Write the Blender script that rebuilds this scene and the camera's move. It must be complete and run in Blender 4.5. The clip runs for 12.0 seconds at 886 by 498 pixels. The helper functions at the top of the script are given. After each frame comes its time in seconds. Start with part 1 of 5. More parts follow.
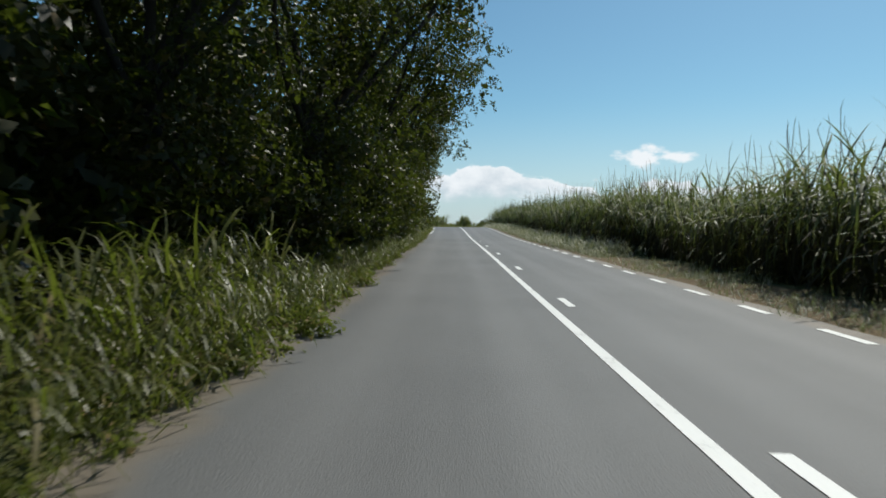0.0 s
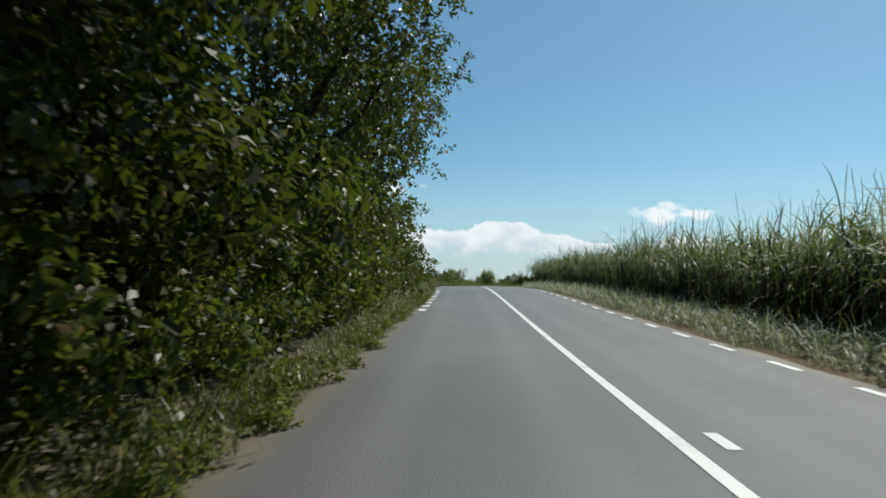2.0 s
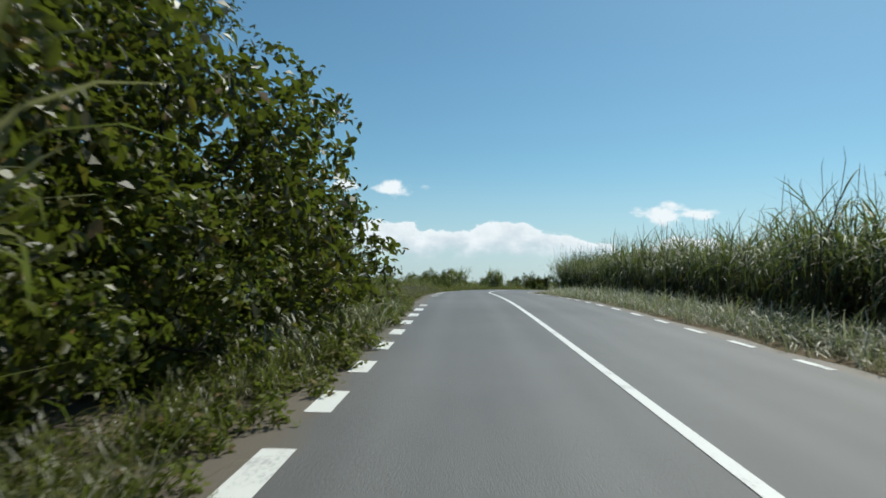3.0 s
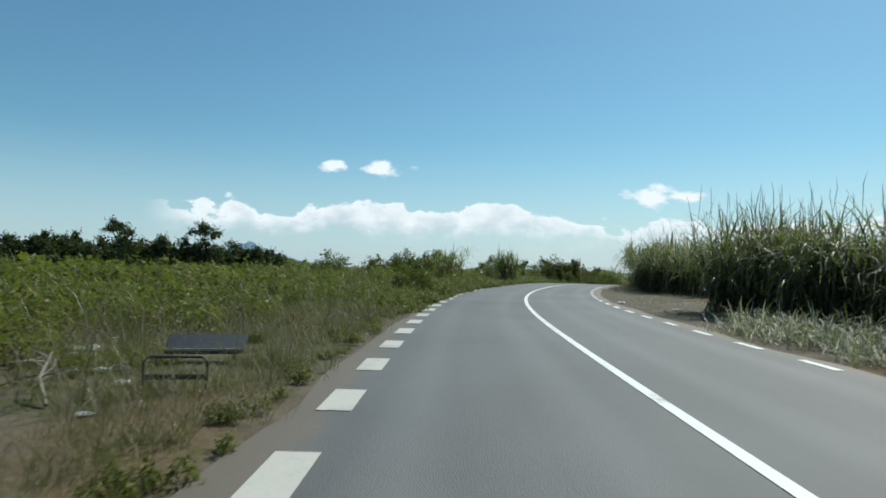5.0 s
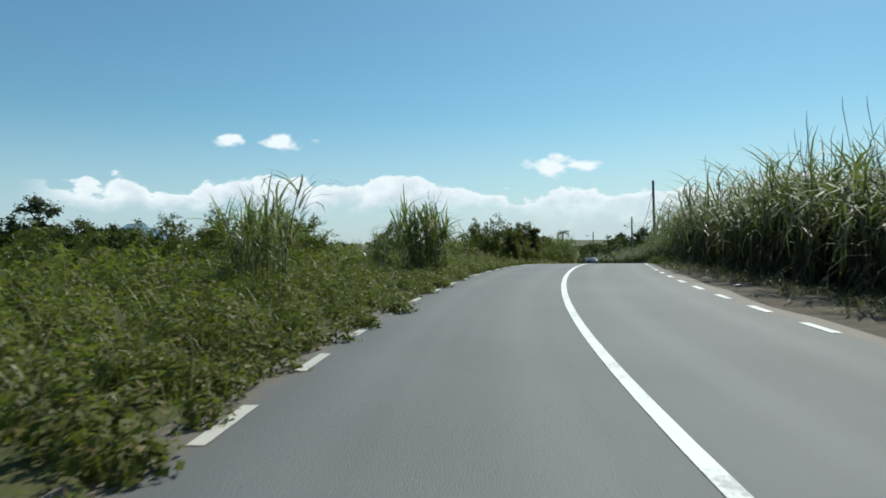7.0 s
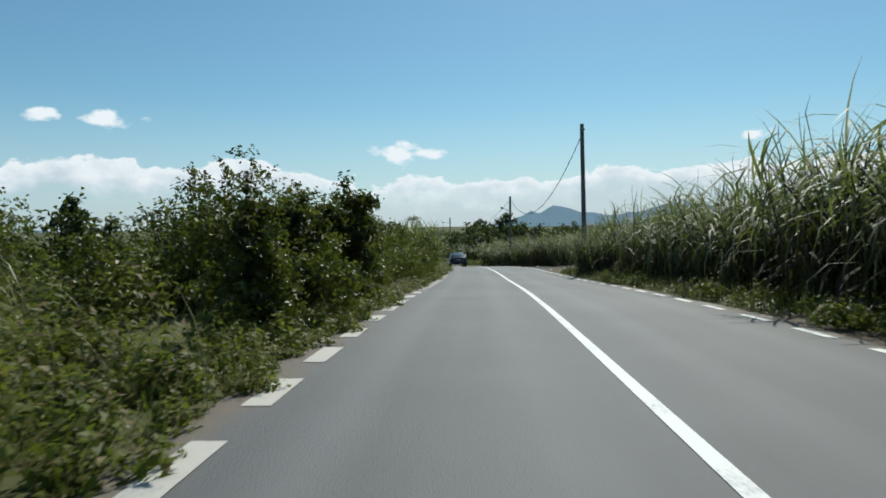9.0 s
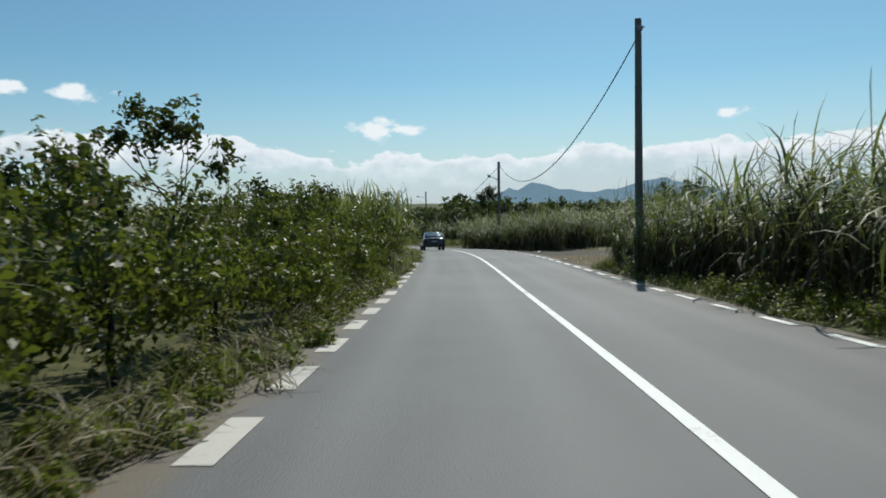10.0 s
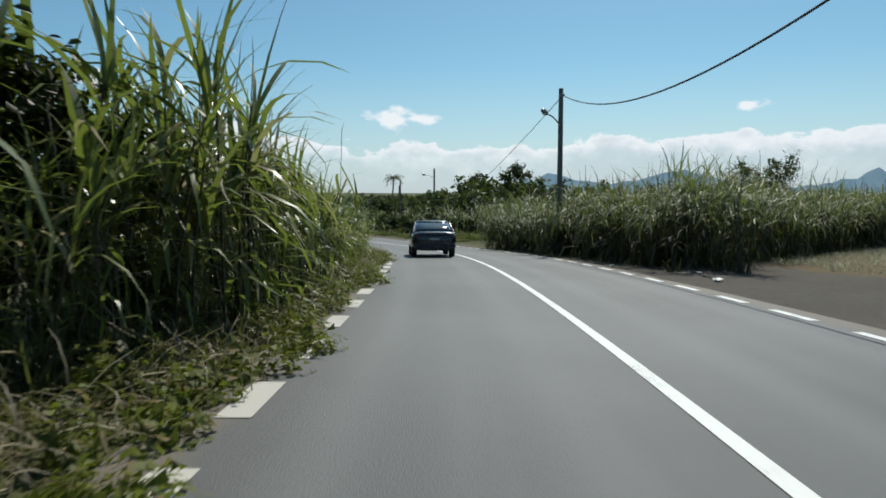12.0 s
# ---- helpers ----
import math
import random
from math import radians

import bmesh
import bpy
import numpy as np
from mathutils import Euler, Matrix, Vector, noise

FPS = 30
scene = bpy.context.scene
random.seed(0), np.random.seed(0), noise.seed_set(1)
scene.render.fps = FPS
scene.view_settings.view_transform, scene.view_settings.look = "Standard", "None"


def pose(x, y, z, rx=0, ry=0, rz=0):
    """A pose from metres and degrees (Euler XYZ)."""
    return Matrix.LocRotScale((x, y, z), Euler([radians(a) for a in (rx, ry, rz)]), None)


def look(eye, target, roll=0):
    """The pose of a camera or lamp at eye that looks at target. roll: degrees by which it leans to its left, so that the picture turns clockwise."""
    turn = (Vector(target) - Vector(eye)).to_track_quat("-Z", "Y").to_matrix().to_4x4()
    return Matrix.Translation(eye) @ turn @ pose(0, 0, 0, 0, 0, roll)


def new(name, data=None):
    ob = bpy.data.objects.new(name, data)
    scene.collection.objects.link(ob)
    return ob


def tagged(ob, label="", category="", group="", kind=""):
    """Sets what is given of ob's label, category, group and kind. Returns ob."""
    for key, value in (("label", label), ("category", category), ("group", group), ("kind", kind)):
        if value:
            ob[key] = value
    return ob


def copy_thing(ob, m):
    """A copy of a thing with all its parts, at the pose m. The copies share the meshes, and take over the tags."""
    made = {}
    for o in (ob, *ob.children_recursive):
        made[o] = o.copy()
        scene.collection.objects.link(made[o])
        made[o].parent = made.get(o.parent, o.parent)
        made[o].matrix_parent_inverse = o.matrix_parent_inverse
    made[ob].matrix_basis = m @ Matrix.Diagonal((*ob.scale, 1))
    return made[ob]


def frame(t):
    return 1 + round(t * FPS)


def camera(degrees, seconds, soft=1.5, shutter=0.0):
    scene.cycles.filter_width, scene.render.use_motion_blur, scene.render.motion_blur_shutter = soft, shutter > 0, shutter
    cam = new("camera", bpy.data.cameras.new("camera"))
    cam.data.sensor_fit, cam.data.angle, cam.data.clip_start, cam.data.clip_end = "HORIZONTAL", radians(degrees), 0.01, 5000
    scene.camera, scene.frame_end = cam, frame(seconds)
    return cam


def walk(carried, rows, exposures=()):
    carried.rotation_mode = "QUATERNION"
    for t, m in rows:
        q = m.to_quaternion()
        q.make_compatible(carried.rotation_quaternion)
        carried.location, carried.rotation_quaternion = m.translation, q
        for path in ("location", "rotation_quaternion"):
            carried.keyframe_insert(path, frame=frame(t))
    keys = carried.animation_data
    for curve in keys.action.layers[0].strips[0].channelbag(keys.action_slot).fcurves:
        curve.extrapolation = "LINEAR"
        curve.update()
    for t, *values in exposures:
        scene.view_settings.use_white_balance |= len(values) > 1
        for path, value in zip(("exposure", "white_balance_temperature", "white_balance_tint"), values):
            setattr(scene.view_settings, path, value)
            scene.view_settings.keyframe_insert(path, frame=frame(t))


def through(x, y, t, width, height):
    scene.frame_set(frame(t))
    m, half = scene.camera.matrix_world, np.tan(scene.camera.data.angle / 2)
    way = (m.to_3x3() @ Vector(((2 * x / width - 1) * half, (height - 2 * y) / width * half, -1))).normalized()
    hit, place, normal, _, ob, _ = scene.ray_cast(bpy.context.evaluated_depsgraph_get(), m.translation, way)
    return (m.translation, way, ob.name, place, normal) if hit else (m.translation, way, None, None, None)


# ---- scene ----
# ---------------------------------------------------------------- camera
cam = camera(69.3, 12.0, soft=1.7, shutter=0.08)
PATH = [
    (0.0, -1.467, 0.027, 1.234, -1.53, -0.49, -0.33),
    (0.5, -1.364, 8.265, 1.361, -0.79, -1.25, -0.43),
    (1.0, -1.265, 16.450, 1.517, 0.34, -1.76, 0.22),
    (1.5, -1.178, 24.575, 1.684, 1.55, -1.62, 0.90),
    (2.0, -1.101, 32.635, 1.834, 3.35, -1.14, 1.17),
    (2.5, -1.026, 40.622, 1.994, 3.71, -0.60, 1.27),
    (3.0, -0.960, 48.528, 2.214, 3.39, -1.09, 1.37),
    (3.5, -0.915, 56.331, 2.474, 3.50, -1.13, 1.20),
    (4.0, -0.912, 64.009, 2.741, 3.33, -1.17, 1.09),
    (4.5, -0.994, 71.544, 2.957, 2.58, -1.20, 0.89),
    (5.0, -1.030, 78.920, 3.067, 1.73, -1.24, 0.39),
    (5.5, -0.855, 86.164, 3.105, -0.33, -1.32, -1.00),
    (6.0, -0.473, 93.306, 3.115, -0.21, -0.86, -2.69),
    (6.5, 0.219, 100.373, 3.122, -0.73, -0.36, -4.91),
    (7.0, 1.267, 107.382, 3.156, -0.68, 0.87, -7.93),
    (7.5, 2.658, 114.281, 3.207, -0.53, 1.44, -11.53),
    (8.0, 4.497, 120.985, 3.255, -0.76, 1.20, -15.74),
    (8.5, 6.758, 127.459, 3.273, -1.27, 0.96, -19.10),
    (9.0, 9.276, 133.730, 3.229, -2.05, 0.73, -21.45),
    (9.5, 11.902, 139.843, 3.102, -2.94, 0.49, -22.82),
    (10.0, 14.570, 145.815, 2.876, -4.12, 0.69, -23.41),
    (10.5, 17.247, 151.644, 2.553, -5.36, 0.29, -23.58),
    (11.0, 19.839, 157.358, 2.211, -5.24, -0.28, -23.76),
    (11.5, 22.288, 162.988, 1.928, -4.81, -0.14, -22.94),
    (12.0, 24.615, 168.524, 1.691, -5.02, -0.20, -22.08),
]
walk(cam, [(t, pose(x, y, z, 90 + p, r, w)) for t, x, y, z, p, r, w in PATH], exposures=[(0.0, 0.0, 6420, 7), (3.0, 0.02, 6320, 4), (5.0, 0.07, 6240, 1.8), (7.5, 0.06, 6250, 2.5), (9.5, -0.04, 6330, 5), (12.0, -0.03, 6380, 6.5)])

# ---------------------------------------------------------------- sun and sky
SUN_AZ, SUN_EL = radians(39), radians(50)
sun = new("sun", bpy.data.lights.new("sun", "SUN"))
sun.data.energy, sun.data.angle, sun.data.color = 4.2, radians(0.55), (1.0, 0.95, 0.86)
sun.matrix_world = look((0, 0, 0), (-math.sin(SUN_AZ) * math.cos(SUN_EL), -math.cos(SUN_AZ) * math.cos(SUN_EL), -math.sin(SUN_EL)))


class Nodes:
    """Short hand for a node tree."""

    def __init__(self, tree):
        self.tree = tree
        tree.nodes.clear()

    def add(self, kind, ins=None, **attrs):
        n = self.tree.nodes.new(kind)
        if "operation" in attrs:
            n.operation, n.use_clamp = attrs["operation"], attrs.get("use_clamp", False)
        if "interpolation_type" in attrs:
            n.interpolation_type = attrs["interpolation_type"]
        if "data_type" in attrs:
            n.data_type, n.blend_type = attrs["data_type"], attrs["blend_type"]
        if "uv_map" in attrs:
            n.uv_map = attrs["uv_map"]
        if "attribute_name" in attrs:
            n.attribute_name = attrs["attribute_name"]
        for k, v in (ins or {}).items():
            self.put(n.inputs[k], v)
        return n

    def put(self, socket, v):
        if isinstance(v, bpy.types.NodeSocket):
            self.tree.links.new(v, socket)
        else:
            socket.default_value = v

    def math(self, op, a, b=0.0, c=0.0, clamp=False):
        n = self.add("ShaderNodeMath", operation=op, use_clamp=clamp)
        for i, v in enumerate((a, b, c)):
            self.put(n.inputs[i], v)
        return n.outputs[0]

    def step(self, v, lo, hi, a=0.0, b=1.0):
        n = self.add("ShaderNodeMapRange", {"Value": v, "From Min": lo, "From Max": hi, "To Min": a, "To Max": b}, interpolation_type="SMOOTHSTEP")
        return n.outputs[0]

    def noise(self, vec, scale, detail=4.0, rough=0.55):
        ins = {"Scale": scale, "Detail": detail, "Roughness": rough}
        if vec is not None:
            ins["Vector"] = vec
        return self.add("ShaderNodeTexNoise", ins).outputs["Fac"]

    def mix(self, f, a, b, blend="MIX"):
        n = self.add("ShaderNodeMix", data_type="RGBA", blend_type=blend)
        self.put(n.inputs[0], f)
        self.put(n.inputs[6], a)
        self.put(n.inputs[7], b)
        return n.outputs[2]


def rgb(r, g, b):
    return (r, g, b, 1.0)


SKY_STRENGTH = 0.091
world = bpy.data.worlds.new("world")
scene.world = world
world.use_nodes = True
W = Nodes(world.node_tree)
sky = W.add("ShaderNodeTexSky")
sky.sky_type, sky.sun_disc, sky.sun_elevation, sky.sun_rotation = "NISHITA", False, SUN_EL, SUN_AZ
sky.altitude, sky.air_density, sky.dust_density, sky.ozone_density = 200.0, 1.0, 0.6, 2.0
way = W.add("ShaderNodeTexCoord").outputs["Generated"]
xyz = W.add("ShaderNodeSeparateXYZ", {0: way}).outputs
az = W.math("MULTIPLY", W.math("ARCTAN2", xyz[0], xyz[1]), 57.2958)
el = W.math("MULTIPLY", W.math("ARCSINE", xyz[2]), 57.2958)
flat = W.add("ShaderNodeCombineXYZ", {0: xyz[0], 1: xyz[1], 2: W.math("MULTIPLY", xyz[2], 1.9)}).outputs[0]
puff = W.noise(flat, 24.0, 6.0, 0.55)
billow = W.noise(flat, 9.0, 3.0, 0.5)
lump = W.math("ADD", W.math("MULTIPLY", W.math("SUBTRACT", puff, 0.5), 3.8), W.math("MULTIPLY", W.math("SUBTRACT", billow, 0.5), 4.0))
# the bank of cumulus low over the horizon
crest = W.math("ADD", W.math("ADD", W.math("ADD", 4.25, W.step(az, 32.0, 42.0, 0.0, 0.8)), W.step(az, 14.0, 2.0, 0.0, 0.9)), lump)
bank = W.step(W.math("SUBTRACT", crest, el), 0.0, 0.4)
bank = W.math("MULTIPLY", bank, W.step(az, -26.0, -21.0))
bank = W.math("MULTIPLY", bank, W.step(az, 75.0, 60.0))
foot = W.step(el, W.math("ADD", 2.6, W.math("MULTIPLY", lump, 0.5)), W.math("ADD", 4.0, W.math("MULTIPLY", lump, 0.5)), W.step(az, 2.0, 26.0, 0.12, 0.6), 1.0)
mask = W.math("MULTIPLY", bank, foot)
# the small puffs above it
for paz, pel, rx, ry in ((17.3, 6.6, 2.7, 1.25), (20.2, 6.45, 2.0, 0.9), (-5.8, 8.8, 2.7, 1.2), (-10.0, 8.9, 1.6, 1.05), (47.2, 7.1, 1.7, 0.6)):
    qx = W.math("POWER", W.math("ABSOLUTE", W.math("DIVIDE", W.math("SUBTRACT", az, paz), rx)), 2.0)
    qy = W.math("POWER", W.math("ABSOLUTE", W.math("DIVIDE", W.math("SUBTRACT", el, pel), ry)), 2.0)
    q = W.math("SQRT", W.math("ADD", qx, qy))
    puffed = W.math("ADD", W.math("SUBTRACT", 0.75, q), W.math("MULTIPLY", W.math("SUBTRACT", puff, 0.5), 2.8))
    mask = W.math("MAXIMUM", mask, W.step(puffed, 0.0, 0.55))
haze = W.step(el, 12.0, 0.0, 0.0, 0.6)
lit = W.step(W.math("ADD", W.math("MULTIPLY", W.math("SUBTRACT", crest, el), -0.30), W.noise(way, 34.0, 5.0)), -0.45, 0.55)
cloud_colour = W.mix(lit, rgb(0.58, 0.66, 0.74), rgb(0.93, 0.96, 1.0))
blue = W.mix(1.0, sky.outputs[0], rgb(0.73, 1.0, 1.0), "MULTIPLY")
air = W.add("ShaderNodeBackground", {"Color": blue, "Strength": SKY_STRENGTH})
toward = W.step(W.math("ABSOLUTE", W.math("SUBTRACT", az, 39.0)), 55.0, 0.0)
pale = W.add("ShaderNodeBackground", {"Color": W.mix(toward, rgb(0.66, 0.76, 0.92), rgb(0.79, 0.83, 0.93)), "Strength": 0.80})
clouds = W.add("ShaderNodeBackground", {"Color": cloud_colour, "Strength": 0.95})
hazy = W.add("ShaderNodeMixShader", {0: haze, 1: air.outputs[0], 2: pale.outputs[0]})
whole = W.add("ShaderNodeMixShader", {0: mask, 1: hazy.outputs[0], 2: clouds.outputs[0]})
W.add("ShaderNodeOutputWorld", {0: whole.outputs[0]})


# ---------------------------------------------------------------- materials
def material(name):
    m = bpy.data.materials.new(name)
    m.use_nodes = True
    return m, Nodes(m.node_tree)


def finish(N, shader):
    N.add("ShaderNodeOutputMaterial", {0: shader})


def bumped(N, height, strength, distance):
    return N.add("ShaderNodeBump", {"Strength": strength, "Distance": distance, "Height": height}).outputs[0]


def leaf_material(name, young, old, dry, dry_part=0.05, through=0.35, rough=0.42, spec=0.4, sere=0.0):
    """Leaves: each with its own shade, some dried, letting light through."""
    m, N = material(name)
    isle = N.add("ShaderNodeNewGeometry").outputs["Random Per Island"]
    plant = N.add("ShaderNodeObjectInfo").outputs["Random"]
    pos = N.add("ShaderNodeNewGeometry").outputs["Position"]
    patch = N.noise(pos, 0.35, 3.0)
    c = N.mix(N.math("ADD", N.math("MULTIPLY", isle, 0.65), N.math("MULTIPLY", patch, 0.4), clamp=True), young, old)
    c = N.mix(N.math("MULTIPLY", N.step(N.noise(pos, 0.11, 4.0), 0.48, 0.66), sere), c, rgb(dry[0] * 0.62, dry[1] * 0.72, dry[2] * 0.6))
    c = N.mix(N.math("MULTIPLY", plant, 0.25), c, rgb(old[0] * 1.3, old[1] * 0.95, old[2] * 0.7))
    turn = N.math("FRACT", N.math("MULTIPLY", isle, 37.7))
    c = N.mix(N.math("LESS_THAN", turn, dry_part), c, dry)
    mott = N.noise(pos, 30.0, 3.0)
    c = N.mix(N.math("MULTIPLY", mott, 0.35), c, rgb(old[0] * 0.5, old[1] * 0.5, old[2] * 0.5))
    p = N.add("ShaderNodeBsdfPrincipled", {"Base Color": c, "Roughness": rough, "Specular IOR Level": spec})
    warm = N.mix(0.5, c, rgb(0.22, 0.30, 0.03))
    t = N.add("ShaderNodeBsdfTranslucent", {"Color": warm})
    s = N.add("ShaderNodeMixShader", {0: through, 1: p.outputs[0], 2: t.outputs[0]})
    finish(N, s.outputs[0])
    return m


def plain(name, a, b, rough, scale=3.0, fine=40.0, metal=0.0, bump=0.2, dist=0.01, spec=0.5, coat=0.0):
    m, N = material(name)
    co = N.add("ShaderNodeTexCoord").outputs["Object"]
    big, small = N.noise(co, scale, 4.0), N.noise(co, fine, 3.0)
    c = N.mix(N.math("ADD", N.math("MULTIPLY", big, 0.7), N.math("MULTIPLY", small, 0.3)), a, b)
    p = N.add("ShaderNodeBsdfPrincipled", {"Base Color": c, "Roughness": N.math("ADD", rough, N.math("MULTIPLY", N.math("SUBTRACT", big, 0.5), 0.2)), "Metallic": metal, "Specular IOR Level": spec, "Coat Weight": coat,
                                            "Normal": bumped(N, small, bump, dist)})
    finish(N, p.outputs[0])
    return m


# M_TREE is near black: the deep shade under the canopy is in its colour
M_TREE = leaf_material("shade_dark_leaves", rgb(0.056, 0.056, 0.010), rgb(0.012, 0.014, 0.003), rgb(0.14, 0.09, 0.028), 0.045, 0.26, 0.46, 0.22)
M_OLIVE = leaf_material("olive_leaves", rgb(0.122, 0.110, 0.017), rgb(0.025, 0.027, 0.006), rgb(0.22, 0.12, 0.03), 0.05, 0.34, 0.42, 0.4)
M_BUSH = leaf_material("bush_leaves", rgb(0.160, 0.172, 0.026), rgb(0.042, 0.055, 0.010), rgb(0.24, 0.15, 0.05), 0.05, 0.36, 0.45, 0.4)
M_WEED = leaf_material("weed_leaves", rgb(0.235, 0.255, 0.034), rgb(0.058, 0.078, 0.015), rgb(0.26, 0.18, 0.075), 0.12, 0.40, 0.55, 0.22, 0.35)
M_CANE = leaf_material("cane_leaves", rgb(0.240, 0.255, 0.115), rgb(0.085, 0.100, 0.048), rgb(0.42, 0.37, 0.25), 0.12, 0.38, 0.52, 0.3)
M_CANE_SUN = leaf_material("broad_cane_leaves", rgb(0.270, 0.300, 0.085), rgb(0.095, 0.120, 0.036), rgb(0.46, 0.38, 0.22), 0.18, 0.45, 0.34, 0.55)
M_STRAW = leaf_material("dry_cane_leaves", rgb(0.24, 0.195, 0.11), rgb(0.09, 0.075, 0.04), rgb(0.38, 0.33, 0.22), 0.12, 0.30, 0.6)
# dry cane leaves, darker than M_STRAW: shade low in the stand is painted in
M_TRASH = leaf_material("shade_dark_straw", rgb(0.115, 0.092, 0.058), rgb(0.042, 0.036, 0.024), rgb(0.20, 0.165, 0.11), 0.08, 0.15, 0.75, 0.15)
M_GRASS = leaf_material("grass_blades", rgb(0.185, 0.190, 0.036), rgb(0.070, 0.084, 0.018), rgb(0.34, 0.27, 0.14), 0.18, 0.32, 0.42)
M_LANE = leaf_material("broad_grass", rgb(0.150, 0.152, 0.026), rgb(0.046, 0.056, 0.012), rgb(0.26, 0.21, 0.10), 0.06, 0.42, 0.42)
M_PALE = leaf_material("seeding_grass", rgb(0.36, 0.355, 0.25), rgb(0.15, 0.165, 0.085), rgb(0.56, 0.53, 0.45), 0.26, 0.35, 0.5)
# bluish leaf colour that carries the distance haze
M_FAR = leaf_material("hazed_far_leaves", rgb(0.048, 0.066, 0.036), rgb(0.024, 0.038, 0.026), rgb(0.10, 0.09, 0.05), 0.02, 0.25, 0.6, 0.2)
M_STALK = plain("cane_stalk", rgb(0.065, 0.055, 0.030), rgb(0.035, 0.038, 0.018), 0.65, 4.0, 25.0)
M_SPIKE = plain("cane_spike", rgb(0.20, 0.165, 0.10), rgb(0.11, 0.092, 0.055), 0.7, 4.0, 25.0)
M_BARK = plain("bark", rgb(0.036, 0.029, 0.021), rgb(0.018, 0.015, 0.011), 0.85, 2.5, 22.0, bump=0.8, dist=0.03)
M_POLE = plain("pole_wood", rgb(0.16, 0.15, 0.135), rgb(0.075, 0.07, 0.062), 0.8, 1.5, 30.0, bump=0.4)
M_STEEL = plain("lamp_steel", rgb(0.33, 0.34, 0.35), rgb(0.22, 0.23, 0.24), 0.45, 6.0, 60.0, metal=0.7)
M_CABLE = plain("cable", rgb(0.03, 0.03, 0.03), rgb(0.05, 0.05, 0.05), 0.6)
M_LENS = plain("lamp_lens", rgb(0.55, 0.55, 0.5), rgb(0.4, 0.4, 0.37), 0.25)


def paint_material(name="road_paint", low=0.53, light=rgb(0.80, 0.80, 0.77), dull=rgb(0.66, 0.66, 0.63)):
    """Thermoplastic road marking, worn to the asphalt in spots."""
    m, N = material(name)
    co = N.add("ShaderNodeNewGeometry").outputs["Position"]
    wear, fine = N.noise(co, 1.1, 5.0, 0.65), N.noise(co, 34.0, 4.0, 0.6)
    worn = N.step(N.math("ADD", N.math("MULTIPLY", wear, 0.6), N.math("MULTIPLY", fine, 0.4)), low, low + 0.15)
    c = N.mix(worn, N.mix(fine, dull, light), rgb(0.33, 0.33, 0.32))
    p = N.add("ShaderNodeBsdfPrincipled", {"Base Color": c, "Roughness": 0.6, "Normal": bumped(N, fine, 0.3, 0.004)})
    finish(N, p.outputs[0])
    return m


def asphalt_material():
    """Grey chip-seal: stones, tar-dark patches, paler wheel tracks along the lanes."""
    m, N = material("asphalt")
    uv = N.add("ShaderNodeUVMap", uv_map="lane").outputs[0]
    pos = N.add("ShaderNodeNewGeometry").outputs["Position"]
    lane = N.add("ShaderNodeSeparateXYZ", {0: uv}).outputs
    stretch = N.add("ShaderNodeCombineXYZ", {0: N.math("MULTIPLY", lane[0], 1.6), 1: N.math("MULTIPLY", lane[1], 0.05)}).outputs[0]
    streak, blot = N.noise(stretch, 1.5, 4.0), N.noise(pos, 0.22, 4.0)
    stone = N.noise(pos, 70.0, 2.0, 0.7)
    grit = N.add("ShaderNodeTexVoronoi", {"Vector": pos, "Scale": 90.0}).outputs["Distance"]
    off = N.math("ABSOLUTE", N.math("SUBTRACT", N.math("ABSOLUTE", lane[0]), 1.55))
    wheel = N.step(N.math("ABSOLUTE", N.math("SUBTRACT", off, 0.72)), 0.42, 0.0)
    v = N.math("ADD", N.math("MULTIPLY", streak, 0.22), N.math("ADD", N.math("MULTIPLY", blot, 0.53), N.math("MULTIPLY", stone, 0.25)))
    c = N.mix(N.step(v, 0.3, 0.7), rgb(0.084, 0.084, 0.083), rgb(0.138, 0.138, 0.136))
    c = N.mix(N.math("MULTIPLY", wheel, 0.32), c, rgb(0.175, 0.175, 0.172))
    edge = N.step(N.math("ADD", N.math("ABSOLUTE", lane[0]), N.math("MULTIPLY", N.noise(pos, 1.3, 4.0), 0.5)), 3.05, 3.40)
    c = N.mix(N.math("MULTIPLY", edge, 0.7), c, rgb(0.16, 0.125, 0.085))
    p = N.add("ShaderNodeBsdfPrincipled", {"Base Color": c, "Roughness": N.math("ADD", 0.57, N.math("MULTIPLY", stone, 0.2)), "Specular IOR Level": 0.46, "Normal": bumped(N, N.math("ADD", grit, stone), 0.5, 0.006)})
    finish(N, p.outputs[0])
    return m


